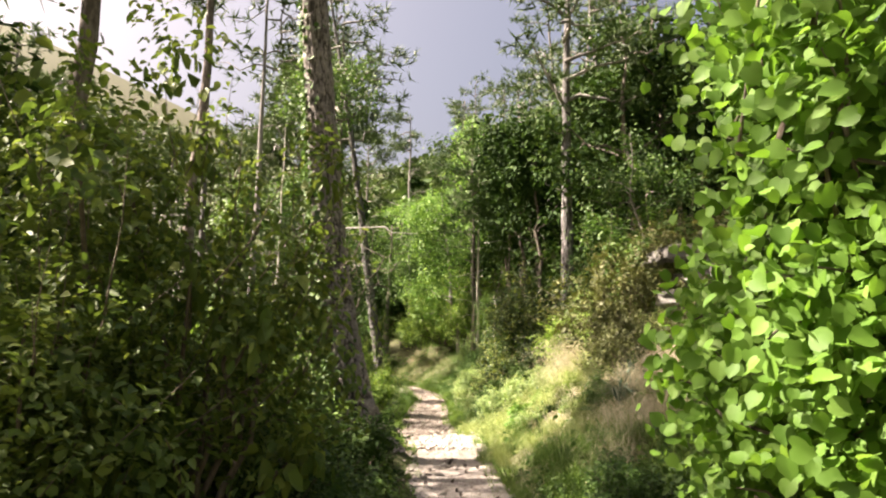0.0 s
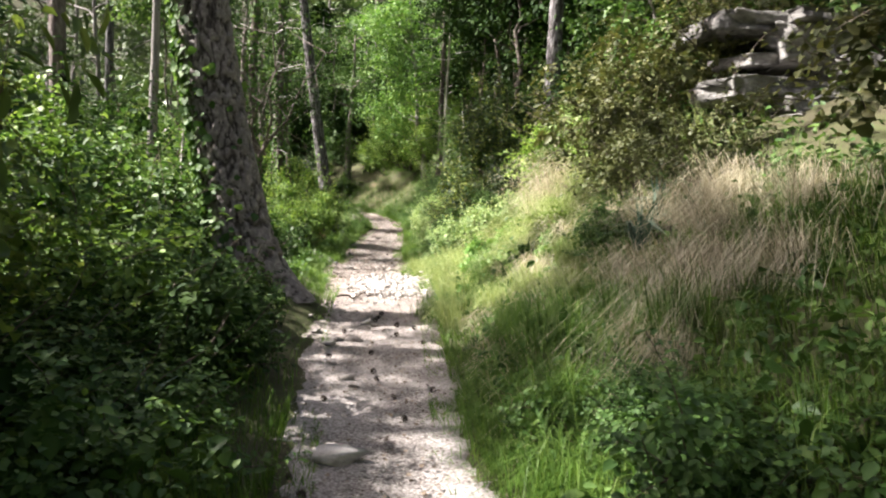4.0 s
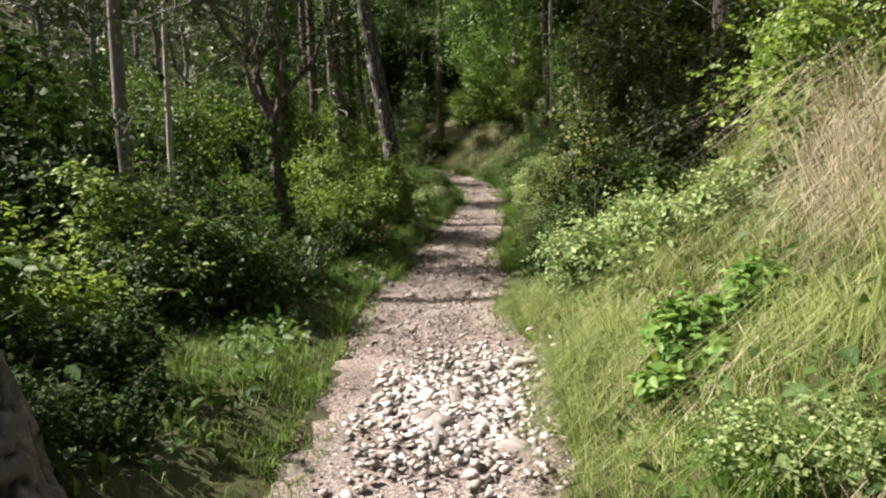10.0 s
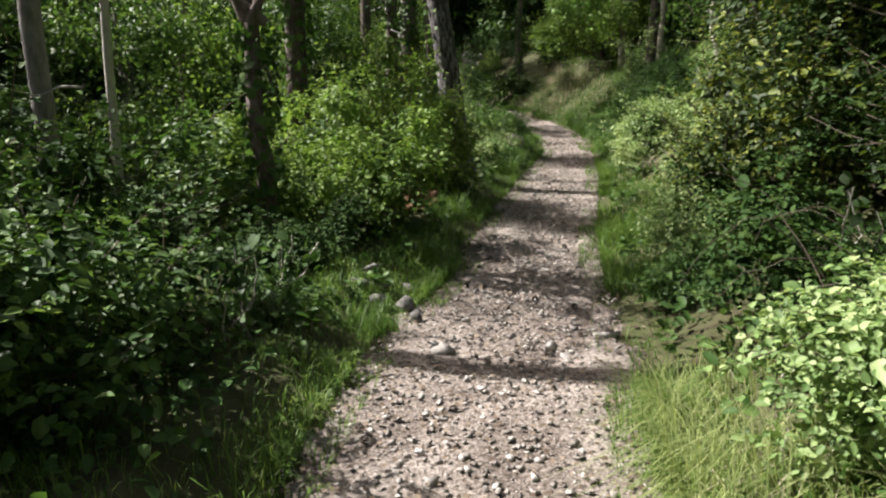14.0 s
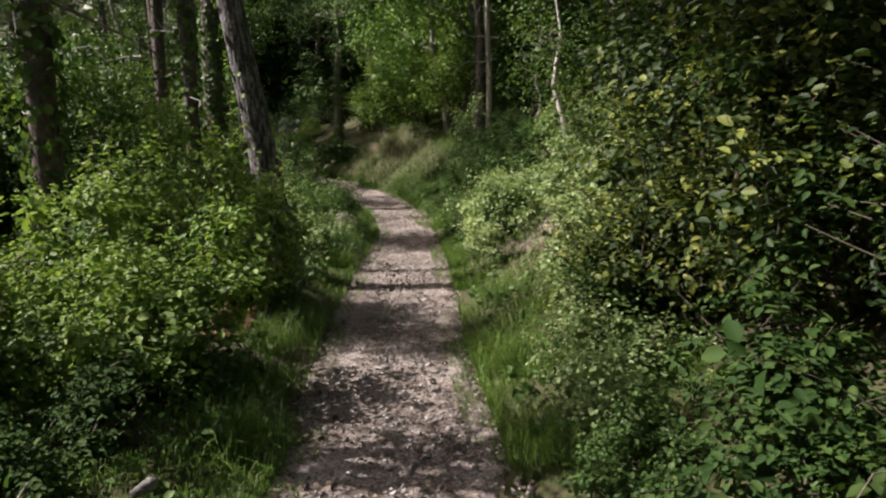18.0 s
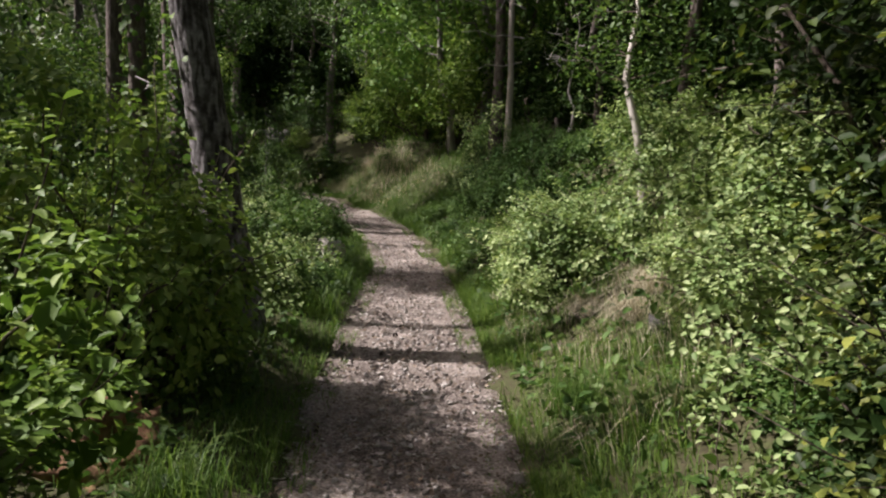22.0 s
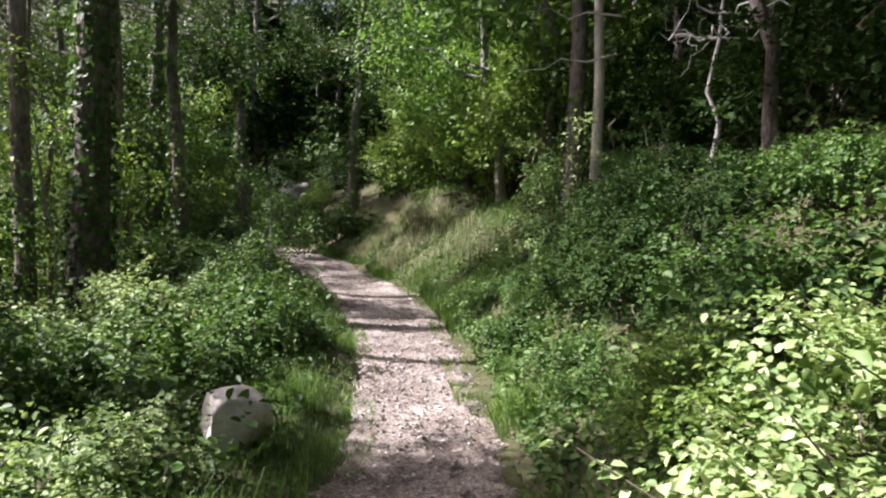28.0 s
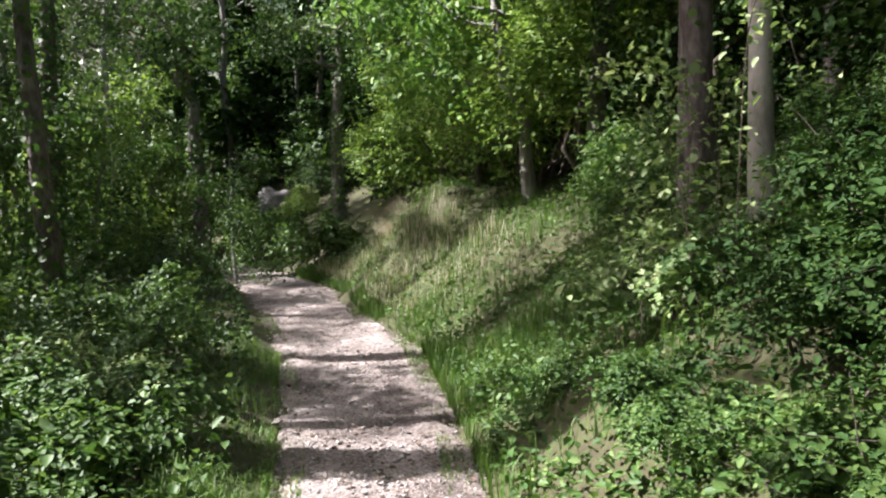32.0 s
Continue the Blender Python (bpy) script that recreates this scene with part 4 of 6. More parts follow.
trunk_tree(1.25, 33.4, 0.13, 11, 0.0, 0.2, "bark", "dark trunk on the shaded bank", 250, 16, "dark", name="shady_evergreen_tree", group="evergreen trees")
trunk_tree(-5.25, 36.4, 0.15, 9, -0.3, 0.1, "bark", "thin dark leaning trunk with ivy", 500, 17, "green", name="ivy_covered_tree", group="ivy-covered trees")
trunk_tree(-7.6, 40.0, 0.2, 10, 0.2, 0.0, "bark", "ivy-clad trunk among the bushes", 1500, 18, None, name="ivy_covered_tree", group="ivy-covered trees")
trunk_tree(-3.4, 22.6, 0.15, 11, 0.1, 0.1, "bark", "dark ivy-clad trunk behind the bushes", 1500, 19, "green", bare=0.8, name="ivy_covered_tree", group="ivy-covered trees")
trunk_tree(-4.7, 19.9, 0.11, 13, 0.2, 0.1, "greybark", "slim grey pine trunk rising out of the bushes", 0, 23, tufts=120, bare=0.75)
trunk_tree(-4.25, 20.2, 0.055, 8, 0.3, 0.1, "paleb", "thin pale dead trunk beside a pine", 0, 24, None, name="dead_tree", group="dead trees")
trunk_tree(-3.9, 27.9, 0.13, 15, 0.1, 0.1, "bark", "dark ivy-clad trunk behind the grey-barked pine", 1500, 20, "needle", 160, bare=0.75)


def stem_tree(x, y, seed, label, high=4.6, spread=1.5, n=5, bole=0.0, fork=0.0, ivy=0):
    """A small dark evergreen tree, forking into many stems at the ground or above a short bole."""
    rng = np.random.default_rng(seed)
    e = thing("multi_stem_tree", label, "tree", "evergreen trees", pose(x, y, on_land(x, y) - 0.05))
    head = np.array([0.0, 0.0, -0.1])
    if bole:
        head = np.array([rng.normal(0, 0.08), rng.normal(0, 0.08), fork])
        line, rad = bent((0, 0, -0.15), head, rng, 0.02, 8), np.linspace(bole * 1.2, bole * 0.8, 8)
        part("trunk", mesh("trunk", *tube(line, rad, 12), "bark", True), e)
        part("ivy", ivy_mesh(line, rad, ivy, rng, 0.0, 1.0), e, "ivy climbing the dark trunk")
    tips = []
    for k in range(n):
        a = rng.uniform(0, 2 * np.pi)
        tip = np.array([math.cos(a) * spread * 0.7, math.sin(a) * spread * 0.7, high * rng.uniform(0.65, 0.97)])
        ln = bent(head + np.append(rng.normal(0, 0.05, 2), 0), tip, rng, 0.05, 8)
        part("stem", mesh("stem", *tube(ln, np.linspace(max(0.032, bole * 0.5), 0.012, 8), 7), "bark", True), e)
        for q in range(9):
            b = ln[int(rng.integers(2, 8))]
            t = b + rng.normal(0, 0.5, 3) * spread * 0.7 + np.array([0, 0, 0.3])
            part("twig", mesh("twig", *tube(bent(b, t, rng, 0.06, 4), np.linspace(0.014, 0.004, 4), 4), "bark", True), e)
            tips += [b * (1 - f) + t * f for f in (0.5, 0.75, 1.0, 1.0)]
    c = np.array(tips)
    p = np.repeat(c, 17, 0) + rng.normal(0, 0.2, (len(c) * 17, 3)) * np.array([1, 1, 0.6])
    part("crown", mesh("crown", *leaves(p, 0.062, 0.038, rng), "dark"), e)


stem_tree(-2.45, 19.9, 31, "dark evergreen tree with an ivy-clad bole beside the path", 6.2, 1.9, 6, 0.08, 2.0, 300)


def thin_tree():
    """The slim pale leaning tree on the bank with a spray of leaves at its top."""
    rng = np.random.default_rng(8)
    e = thing("young_tree", "slim pale leaning young tree on the bramble bank", "tree", "young trees", pose(2.05, 25.85, on_land(2.05, 25.85) - 0.05))
    h = on_land(2.05, 25.85)
    ln = np.array([(0, 0, 0), (-0.03, 0, 1.5 - h), (-0.12, 0, 1.95 - h), (-0.24, 0.05, 2.4 - h), (-0.2, 0.1, 2.65 - h), (-0.12, 0.15, 3.1 - h), (-0.2, 0.2, 3.7 - h)])
    part("trunk", mesh("trunk", *tube(ln, [0.05, 0.045, 0.04, 0.035, 0.03, 0.022, 0.01], 8), "paleb", True), e)
    tips = []
    for k in range(14):
        b = ln[int(rng.integers(3, 7))]
        t = b + np.array([rng.normal(0, 0.45), rng.normal(0, 0.4), rng.uniform(-0.05, 0.5)])
        part("twig", mesh("twig", *tube(bent(b, t, rng, 0.06, 4), np.linspace(0.007, 0.002, 4), 4), "twig", True), e)
        tips += [b * (1 - f) + t * f for f in (0.6, 0.8, 1.0)]
    c = np.array(tips)
    part("crown", mesh("crown", *leaves(np.repeat(c, 40, 0) + rng.normal(0, 0.16, (len(c) * 40, 3)), 0.055, 0.036, rng), "green"), e)


thin_tree()


def hazel():
    """The hazel that leans over the start of the path: broad light leaves on long shoots."""
    rng = np.random.default_rng(9)
    e = thing("hazel_bush", "hazel bush with broad fresh green leaves leaning over the path", "bush", "", pose(2.72, 5.25, on_land(2.72, 5.25) - 0.05))
    pts = []
    for k in range(96):
        a = rng.uniform(0, 2 * np.pi)
        reach = rng.uniform(0.55, 1.15)
        tip = np.array([max(-0.98, math.cos(a) * reach), max(-0.5, math.sin(a) * reach * 1.1), rng.uniform(0.1, 3.1)])
        ln = bent((rng.normal(0, 0.1), rng.normal(0, 0.1), 0), tip, rng, 0.08, 9)
        ln[:, 2] += 0.35 * np.sin(np.linspace(0, np.pi, 9)) * (tip[2] > 0.8)
        part("stem", mesh("stem", *tube(ln, np.linspace(0.02, 0.004, 9), 5), "twig", True), e)
        f = rng.uniform(0.25, 1.03, 300)
        pts.append(np.stack([np.interp(f * 8, np.arange(9), ln[:, q]) for q in range(3)], 1) + rng.normal(0, 0.15, (300, 3)))
    pts = np.concatenate(pts)
    pts = pts[((pts[:, 2] > 0.3) | (pts[:, 1] > 0.35)) & (pts[:, 0] > -1.02)]
    part("foliage", mesh("foliage", *hazel_leaves(pts, 0.066, rng, np.array([-0.5, -0.4, 0.55]) + rng.normal(0, 0.4, pts.shape)), "hazel"), e, "broad rounded light green leaves")


hazel()

def hazel_shoot(x, y, high, seed, n=5):
    """A young hazel shoot: a few thin pale stems with broad leaves set along them."""
    rng = np.random.default_rng(seed)
    e = thing("hazel_shoot", "young hazel shoot with a few broad green leaves", "shoot", "hazel shoots", pose(x, y, on_land(x, y) - 0.04))
    pts = []
    for k in range(n):
        tip = np.array([rng.normal(0, 0.22 * high), rng.normal(0, 0.22 * high), high * rng.uniform(0.6, 1.05)])
        ln = bent((rng.normal(0, 0.04), rng.normal(0, 0.04), 0), tip, rng, 0.05, 7)
        part("stem", mesh("stem", *tube(ln, np.linspace(0.008, 0.003, 7), 6), "paleb", True), e)
        f = np.linspace(0.35, 1.0, 9) * 6
        pts.append(np.stack([np.interp(f, np.arange(7), ln[:, q]) for q in range(3)], 1) + rng.normal(0, 0.06, (9, 3)))
    pts = np.concatenate(pts)
    part("foliage", mesh("foliage", *hazel_leaves(pts, 0.065, rng, np.array([-0.2, -0.3, 0.8])), "green"), e, "broad light green leaves")


for k, (x, y, h) in enumerate([(-1.45, 17.7, 0.6), (1.4, 17.5, 0.5), (1.75, 17.9, 0.8), (-1.6, 18.4, 0.5)]):
    hazel_shoot(x, y, h, 700 + k)


def bare_tree(x, y, high, seed):
    """A small dead tree with bare grey forking branches."""
    rng = np.random.default_rng(seed)
    e = thing("dead_tree", "small dead tree with bare grey branches in the shade", "tree", "dead trees", pose(x, y, on_land(x, y) - 0.05))
    ln = bent((0, 0, -0.1), (0.15, 0.1, high), rng, 0.03, 9)
    part("trunk", mesh("trunk", *tube(ln, np.linspace(0.035, 0.012, 9), 8), "dead", True), e)
    for k in range(9):
        b = ln[int(rng.integers(4, 9))]
        a = rng.uniform(0, 2 * np.pi)
        t = b + np.array([math.cos(a) * 0.8, math.sin(a) * 0.8, rng.uniform(-0.05, 0.5)]) * rng.uniform(0.6, 1.3)
        br = bent(b, t, rng, 0.09, 7)
        part("branch", mesh("branch", *tube(br, np.linspace(0.014, 0.004, 7), 6), "dead", True), e)
        for q in range(2):
            c = br[int(rng.integers(3, 6))]
            part("twig", mesh("twig", *tube(bent(c, c + rng.normal(0, 0.3, 3), rng, 0.08, 5), np.linspace(0.006, 0.002, 5), 5), "dead", True), e)


bare_tree(2.35, 31.4, 2.1, 720)

# -- bushes along the left of the path --
# the darkbush at (-1.5, 13.2) is added to shade the verge grass
for k, x, y, s in [("box_tall", -1.5, 8.7, 0.8), ("box_tall", -2.4, 8.1, 1.05), ("box_tall", -3.6, 9.6, 1.05), ("box_tall", -3.2, 5.2, 1.0), ("box_tall", -1.5, 5.4, 0.75), ("green", -3.0, 22.4, 0.95), ("yellow", -3.1, 23.6, 1.3),
                   ("box_low", -0.3, 6.6, 0.8), ("lowgreen", -0.3, 8.3, 0.8), ("box_low", -0.9, 8.4, 1.0), ("box_low", -0.55, 9.5, 1.05), ("green", -0.8, 10.7, 0.72), ("box_low", -0.5, 11.2, 0.62), ("box_low", -0.32, 10.2, 0.55), ("box_low", -1.6, 8.6, 1.2), 
                    ("pale", -2.1, 14.0, 0.6), ("darkbush", -1.5, 13.2, 0.6), ("box_low", -0.9, 13.2, 0.55), ("box_low", -1.2, 13.8, 0.7), ("box_low", -0.75, 12.75, 0.4), ("yellow", -1.5, 10.0, 1.1),  ("box_low", -1.9, 12.3, 0.9), ("green", -3.1, 12.4, 1.05), ("green", -2.35, 13.3, 1.3), ("yellow", -2.7, 14.6, 1.05), ("yellow", -2.4, 16.0, 0.95), ("green", -3.8, 15.6, 1.1),
                   ("yellow", -3.3, 17.6, 1.05), ("green", -1.8, 16.6, 0.85), ("darkbush", -2.6, 17.3, 0.95), ("green", -2.0, 16.0, 0.75), ("lowgreen", -1.5, 18.2, 0.4), ("box_low", -2.0, 18.8, 0.5), ("green", -3.4, 19.9, 1.1), ("box_low", -1.8, 19.4, 0.7), ("yellow", -2.0, 20.9, 0.6),
                   ("yellow", -3.1, 21.3, 0.95), ("yellow", -2.9, 20.4, 0.9), ("yellow", -1.95, 20.5, 0.7), ("yellow", -1.8, 20.9, 0.95), ("darkbush", -2.4, 23.6, 0.8), ("green", -3.4, 24.4, 1.2), ("lowgreen", -1.5, 26.0, 0.6),
                   ("pale", -2.2, 25.6, 0.95), ("pale", -1.95, 26.8, 0.8), ("pale", -3.0, 26.6, 1.1), ("lowgreen", -2.5, 28.4, 0.95), ("lowgreen", -1.85, 29.0, 0.6), ("pale", -3.3, 27.9, 1.1), ("lowgreen", -2.3, 29.7, 0.95), ("lowgreen", -2.05, 30.6, 0.8),
                   ("lowgreen", -2.7, 31.3, 1.0), ("pale", -3.3, 30.2, 1.05), ("lowgreen", -2.75, 32.6, 0.9), ("pale", -3.4, 33.2, 0.9), ("lowgreen", -3.7, 35.0, 1.0), ("lowgreen", -4.6, 37.2, 1.1), ("green", -5.2, 36.0, 1.1), ("lowgreen", -5.6, 39.2, 1.1),
                   ("green", -6.6, 41.0, 1.2), ("green", -8.0, 44.0, 1.3), ("yellow", -9.6, 47.5, 1.1), ("green", -6.8, 37.8, 1.3)]:
    plant(k, x, y, s)
plant("yellow", -2.1, 22.9, 1.0, squash=1.35)
plant("box_tall", -1.0, 7.0, 0.98, squash=1.5)
plant("box_tall", -1.9, 6.6, 1.15, squash=1.3)
plant("box_tall", -3.3, 7.2, 1.25, squash=1.25)
plant("green", -2.05, 12.0, 1.15, squash=1.3)
plant("pale", 3.3, 16.5, 0.8, squash=1.9, label="tall pale-leaved shrub leaning over the bank")
plant("yellow", -2.9, 12.9, 1.2, squash=1.25)
# -- bushes up the bank on the right --
# box_low near y 18 and darkbush near y 30 put shade into leaf colour
for k, x, y, s in [("lowgreen", 2.15, 7.6, 0.6), ("lowgreen", 1.95, 8.6, 0.45), ("lowgreen", 2.15, 8.2, 0.4), ("olive", 3.9, 8.8, 0.9), ("olive", 3.2, 13.2, 0.95), ("yellow", 2.9, 15.0, 0.75), ("yellow", 2.35, 12.5, 0.32), ("olive", 2.9, 11.6, 0.5), ("olive", 3.2, 10.9, 0.5), ("pale", 1.95, 12.9, 0.4), ("lowgreen", 2.6, 11.0, 0.42), ("olive", 3.0, 12.4, 0.6), ("olive", 4.0, 16.0, 1.0), ("pale", 2.3, 15.4, 0.75),
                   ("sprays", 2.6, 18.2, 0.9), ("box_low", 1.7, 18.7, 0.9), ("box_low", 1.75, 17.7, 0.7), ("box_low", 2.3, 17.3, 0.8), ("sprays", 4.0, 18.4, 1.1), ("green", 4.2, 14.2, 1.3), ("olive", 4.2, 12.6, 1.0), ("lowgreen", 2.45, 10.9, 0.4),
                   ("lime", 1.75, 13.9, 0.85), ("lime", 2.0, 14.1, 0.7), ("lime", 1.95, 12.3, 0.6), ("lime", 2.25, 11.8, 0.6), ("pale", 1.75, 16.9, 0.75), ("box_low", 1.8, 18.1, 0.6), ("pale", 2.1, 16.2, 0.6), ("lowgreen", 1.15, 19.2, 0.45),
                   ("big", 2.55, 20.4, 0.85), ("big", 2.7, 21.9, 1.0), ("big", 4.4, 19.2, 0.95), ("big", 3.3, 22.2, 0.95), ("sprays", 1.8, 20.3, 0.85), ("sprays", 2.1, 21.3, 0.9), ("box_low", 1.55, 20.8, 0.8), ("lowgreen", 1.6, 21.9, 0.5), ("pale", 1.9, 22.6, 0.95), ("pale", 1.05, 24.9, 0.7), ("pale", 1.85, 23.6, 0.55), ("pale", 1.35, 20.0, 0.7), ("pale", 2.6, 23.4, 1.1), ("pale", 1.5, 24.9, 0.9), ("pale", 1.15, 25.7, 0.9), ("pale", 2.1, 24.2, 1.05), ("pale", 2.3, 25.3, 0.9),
                   ("pale", 1.6, 26.3, 0.8), ("pale", 2.6, 26.4, 1.0), ("pale", 2.9, 24.9, 0.8), ("yellow", 0.95, 27.1, 0.5), ("darkbush", 1.15, 28.9, 0.55), ("lowgreen", 1.5, 27.8, 0.8), ("darkbush", 0.95, 29.9, 0.5), ("lowgreen", 0.85, 30.6, 0.55), ("lowgreen", 1.3, 31.3, 0.6), ("lowgreen", 0.6, 31.3, 0.42), ("lowgreen", 1.2, 29.4, 0.5), ("darkbush", 1.75, 29.5, 0.6), ("darkbush", 1.1, 31.1, 0.55), ("lowgreen", 0.55, 31.9, 0.5), ("lowgreen", 0.4, 30.4, 0.5), ("lowgreen", 0.62, 28.6, 0.35), ("lowgreen", 0.68, 29.1, 0.4), ("lowgreen", 0.1, 33.2, 0.45),
                   ("box_low", 1.5, 30.8, 0.9), ("darkbush", 1.25, 30.1, 0.5), ("darkbush", 1.6, 31.7, 0.55), ("lowgreen", 2.3, 28.6, 0.6), ("lowgreen", 2.4, 30.4, 0.55), ("pale", 0.95, 32.8, 1.0), ("lowgreen", 1.3, 34.2, 1.0), ("green", 1.9, 32.4, 0.5), ("green", 1.7, 35.6, 0.9),
                   ("bigg", 1.7, 38.6, 1.05), ("bigg", -0.3, 42.9, 1.12), ("green", 1.6, 37.0, 0.9), ("bigg", 0.9, 40.6, 0.95), ("bigg", -1.2, 44.2, 1.0), ("bigg", 2.6, 39.2, 1.1), ("bigg", -1.6, 45.6, 1.0), ("yellow", -0.6, 43.8, 0.9), ("bigg", 0.8, 47.0, 1.1), ("yellow", -6.2, 51.8, 0.9), ("yellow", -8.6, 53.0, 1.1), ("yellow", -7.6, 51.3, 0.7), ("yellow", -8.3, 51.9, 0.9), ("yellow", -6.6, 51.6, 0.6), ("green", -5.4, 53.0, 1.4), ("green", -9.8, 54.6, 1.4)]:
    plant(k, x, y, s)

# -- dark thicket closing the wood behind them, its near-black leaf colour deepening the shade --
# the thicket at (-3.9, 16.7) is added to shade the verge bushes
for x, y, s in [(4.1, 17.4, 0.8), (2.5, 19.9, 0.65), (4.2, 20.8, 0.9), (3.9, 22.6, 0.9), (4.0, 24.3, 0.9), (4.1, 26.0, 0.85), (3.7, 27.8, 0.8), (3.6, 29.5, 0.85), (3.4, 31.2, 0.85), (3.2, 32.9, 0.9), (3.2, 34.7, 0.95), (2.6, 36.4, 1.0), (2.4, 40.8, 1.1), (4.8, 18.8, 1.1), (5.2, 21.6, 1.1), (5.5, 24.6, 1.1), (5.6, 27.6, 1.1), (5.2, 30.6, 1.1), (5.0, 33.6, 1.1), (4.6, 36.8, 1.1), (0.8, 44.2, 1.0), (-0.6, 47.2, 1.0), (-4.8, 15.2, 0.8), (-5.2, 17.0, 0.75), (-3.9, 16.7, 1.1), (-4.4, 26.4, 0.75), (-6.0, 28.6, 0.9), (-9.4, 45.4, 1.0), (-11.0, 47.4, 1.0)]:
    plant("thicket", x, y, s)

# -- trees behind, on both sides --
# pine_dense near y 8 and several left-side pine_high are added to cast shade
for k, x, y, s in [("limetree", 1.5, 38.0, 1.5), ("limetree", 0.6, 39.5, 1.3), ("sapling", -7.4, 30.0, 0.75), 
                   ("sapling", -9.0, 41.4, 1.1), ("ivytree", -7.4, 46.6, 1.1), ("ivytree", -4.4, 49.0, 1.0), ("sapling", -3.0, 50.4, 1.2), ("sapling", -10.5, 50.0, 1.2),
                   ("darktree", 4.2, 42.6, 1.2), 
                   ("darktree", 5.2, 20.6, 1.0), ("darktree", -7.6, 7.6, 1.0), ("darktree", -6.0, 1.5, 1.0), ("pine_dense", -7.0, 7.8, 1.05), ("pine_dense", -8.4, 9.8, 1.0), ("pine_dense", -6.0, 7.9, 0.95), 
                   ("pine_high", -5.6, 18.2, 1.1), ("pine_high", -5.6, 31.2, 1.0), ("pine_high", -6.6, 33.9, 1.0), ("pine_high", -6.4, 36.6, 1.05), ("pine_high", -11.0, 43.0, 1.05), ("pine_high", -13.5, 47.0, 1.05), ("pine_high", -15.5, 51.0, 1.1), ("pine_high", -22.0, 15.5, 1.18), ("pine_high", -4.8, 11.4, 1.15), ("pine", 5.6, 27.5, 1.0), ("pine", 7.2, 28.4, 1.0), ("pine", 3.9, 38.4, 1.05), ("pine", 6.4, 34.2, 1.05), ("pine", 4.6, 31.0, 1.0), ("darktree", 2.6, 44.8, 1.1), ("darktree", 6.6, 22.0, 1.1), ("darktree", 8.4, 34.4, 1.2), ("darktree", -2.4, 53.0, 1.0), ("darktree", -6.2, 55.6, 1.0), ("darktree", 1.4, 49.8, 1.1), ("sapling", 4.6, 17.2, 0.9), ("sapling", 6.4, 9.4, 0.9)]:
    plant(k, x, y, s)
# slim trees added left of the path to throw shade across it
for x, y, s in [(-7.0, 35.4, 1.1), (-5.3, 23.3, 1.06), (-6.3, 28.9, 1.3)]:
    plant("shade", x, y, s)
for x, y, s in [(-6.6, 25.0, 1.0), (-5.6, 26.6, 1.05), (-6.4, 28.4, 0.95), (-6.2, 29.6, 1.1), (-5.9, 30.8, 0.9), (-6.8, 32.0, 1.1), (-6.6, 35.0, 1.05), (-8.8, 39.4, 1.3), (-8.4, 42.4, 1.3), (-6.0, 44.6, 0.9), (-9.6, 46.0, 1.3), (-5.0, 21.6, 0.9), (-5.2, 23.2, 0.9), (-7.4, 24.2, 1.2), (-8.4, 27.0, 1.3), (-9.2, 31.0, 1.3), (-5.6, 18.0, 0.8), (-6.6, 20.6, 1.0)]:
    plant("leafy", x, y, s)
for k in range(36):
    plant("canopy", 3.2 + 2.0 * (k % 4) + 0.5 * math.sin(k * 2.3), 23.2 + 2.0 * (k // 4) + 0.6 * math.cos(k * 1.7), 0.68 + 0.06 * math.sin(k * 1.1))
# the westernmost of these pines are added so their crowns shade the far wood
for x, y, s in [(-14.5, 25.0, 1.0), (-16.5, 29.5, 1.05), (-14.8, 34.5, 1.0), (-18.0, 36.0, 1.1), (-15.2, 40.0, 1.05), (-18.5, 43.5, 1.1), (-19.0, 49.5, 1.1), (-16.0, 21.0, 1.0), (-18.6, 24.5, 1.1), (-17.0, 56.0, 1.1), (-18.0, 18.4, 1.0), (-3.5, 57.0, 1.1), (-7.0, 60.0, 1.1), (0.5, 56.0, 1.1), (-10.5, 57.5, 1.1), (-14.0, 54.0, 1.0)]:
    plant("pine_dense", x, y, s)
for x, y, s in [(-9.5, 10.0, 1.4), (-8.2, 8.8, 1.3), (-10.0, 12.6, 1.3), (-6.4, 8.0, 1.2), (10.6, 24.0, 1.0), (11.4, 26.6, 1.0), (10.8, 29.4, 1.1), (11.8, 32.0, 1.0), (11.0, 34.8, 1.1), (11.6, 37.6, 1.0), (10.4, 40.6, 1.1), (8.4, 43.0, 1.1), (-8.0, 61.0, 1.5), (-10.5, 62.0, 1.5), (-5.0, 62.0, 1.6), (-12.5, 58.0, 1.4), (-2.0, 60.0, 1.5)]:
    plant("back", x, y, s)
tree_rng = np.random.default_rng(77)
made = 0
while made < 66:
    x, y = tree_rng.uniform(-34, 22), tree_rng.uniform(-8, 78)
    xl, xr = np.interp(y, EDGE_Y, EDGE_L), np.interp(y, EDGE_Y, EDGE_R)
    if xl - 4.5 < x < xr + 5.0 or (x > 0 and y < 8 and x < 8) or (abs(x + 8) < 5 and 44 < y < 58) or (-16 < x < -3 and 3.2 < y < 6.8) or (-11.5 < x < 0 and y > 11.5) or (-19 < x < -4 and (11.8 < y < 17.4 or 22.8 < y < 28.8)):
        continue
    plant("pine", x, y, tree_rng.uniform(0.8, 1.15))
    made += 1
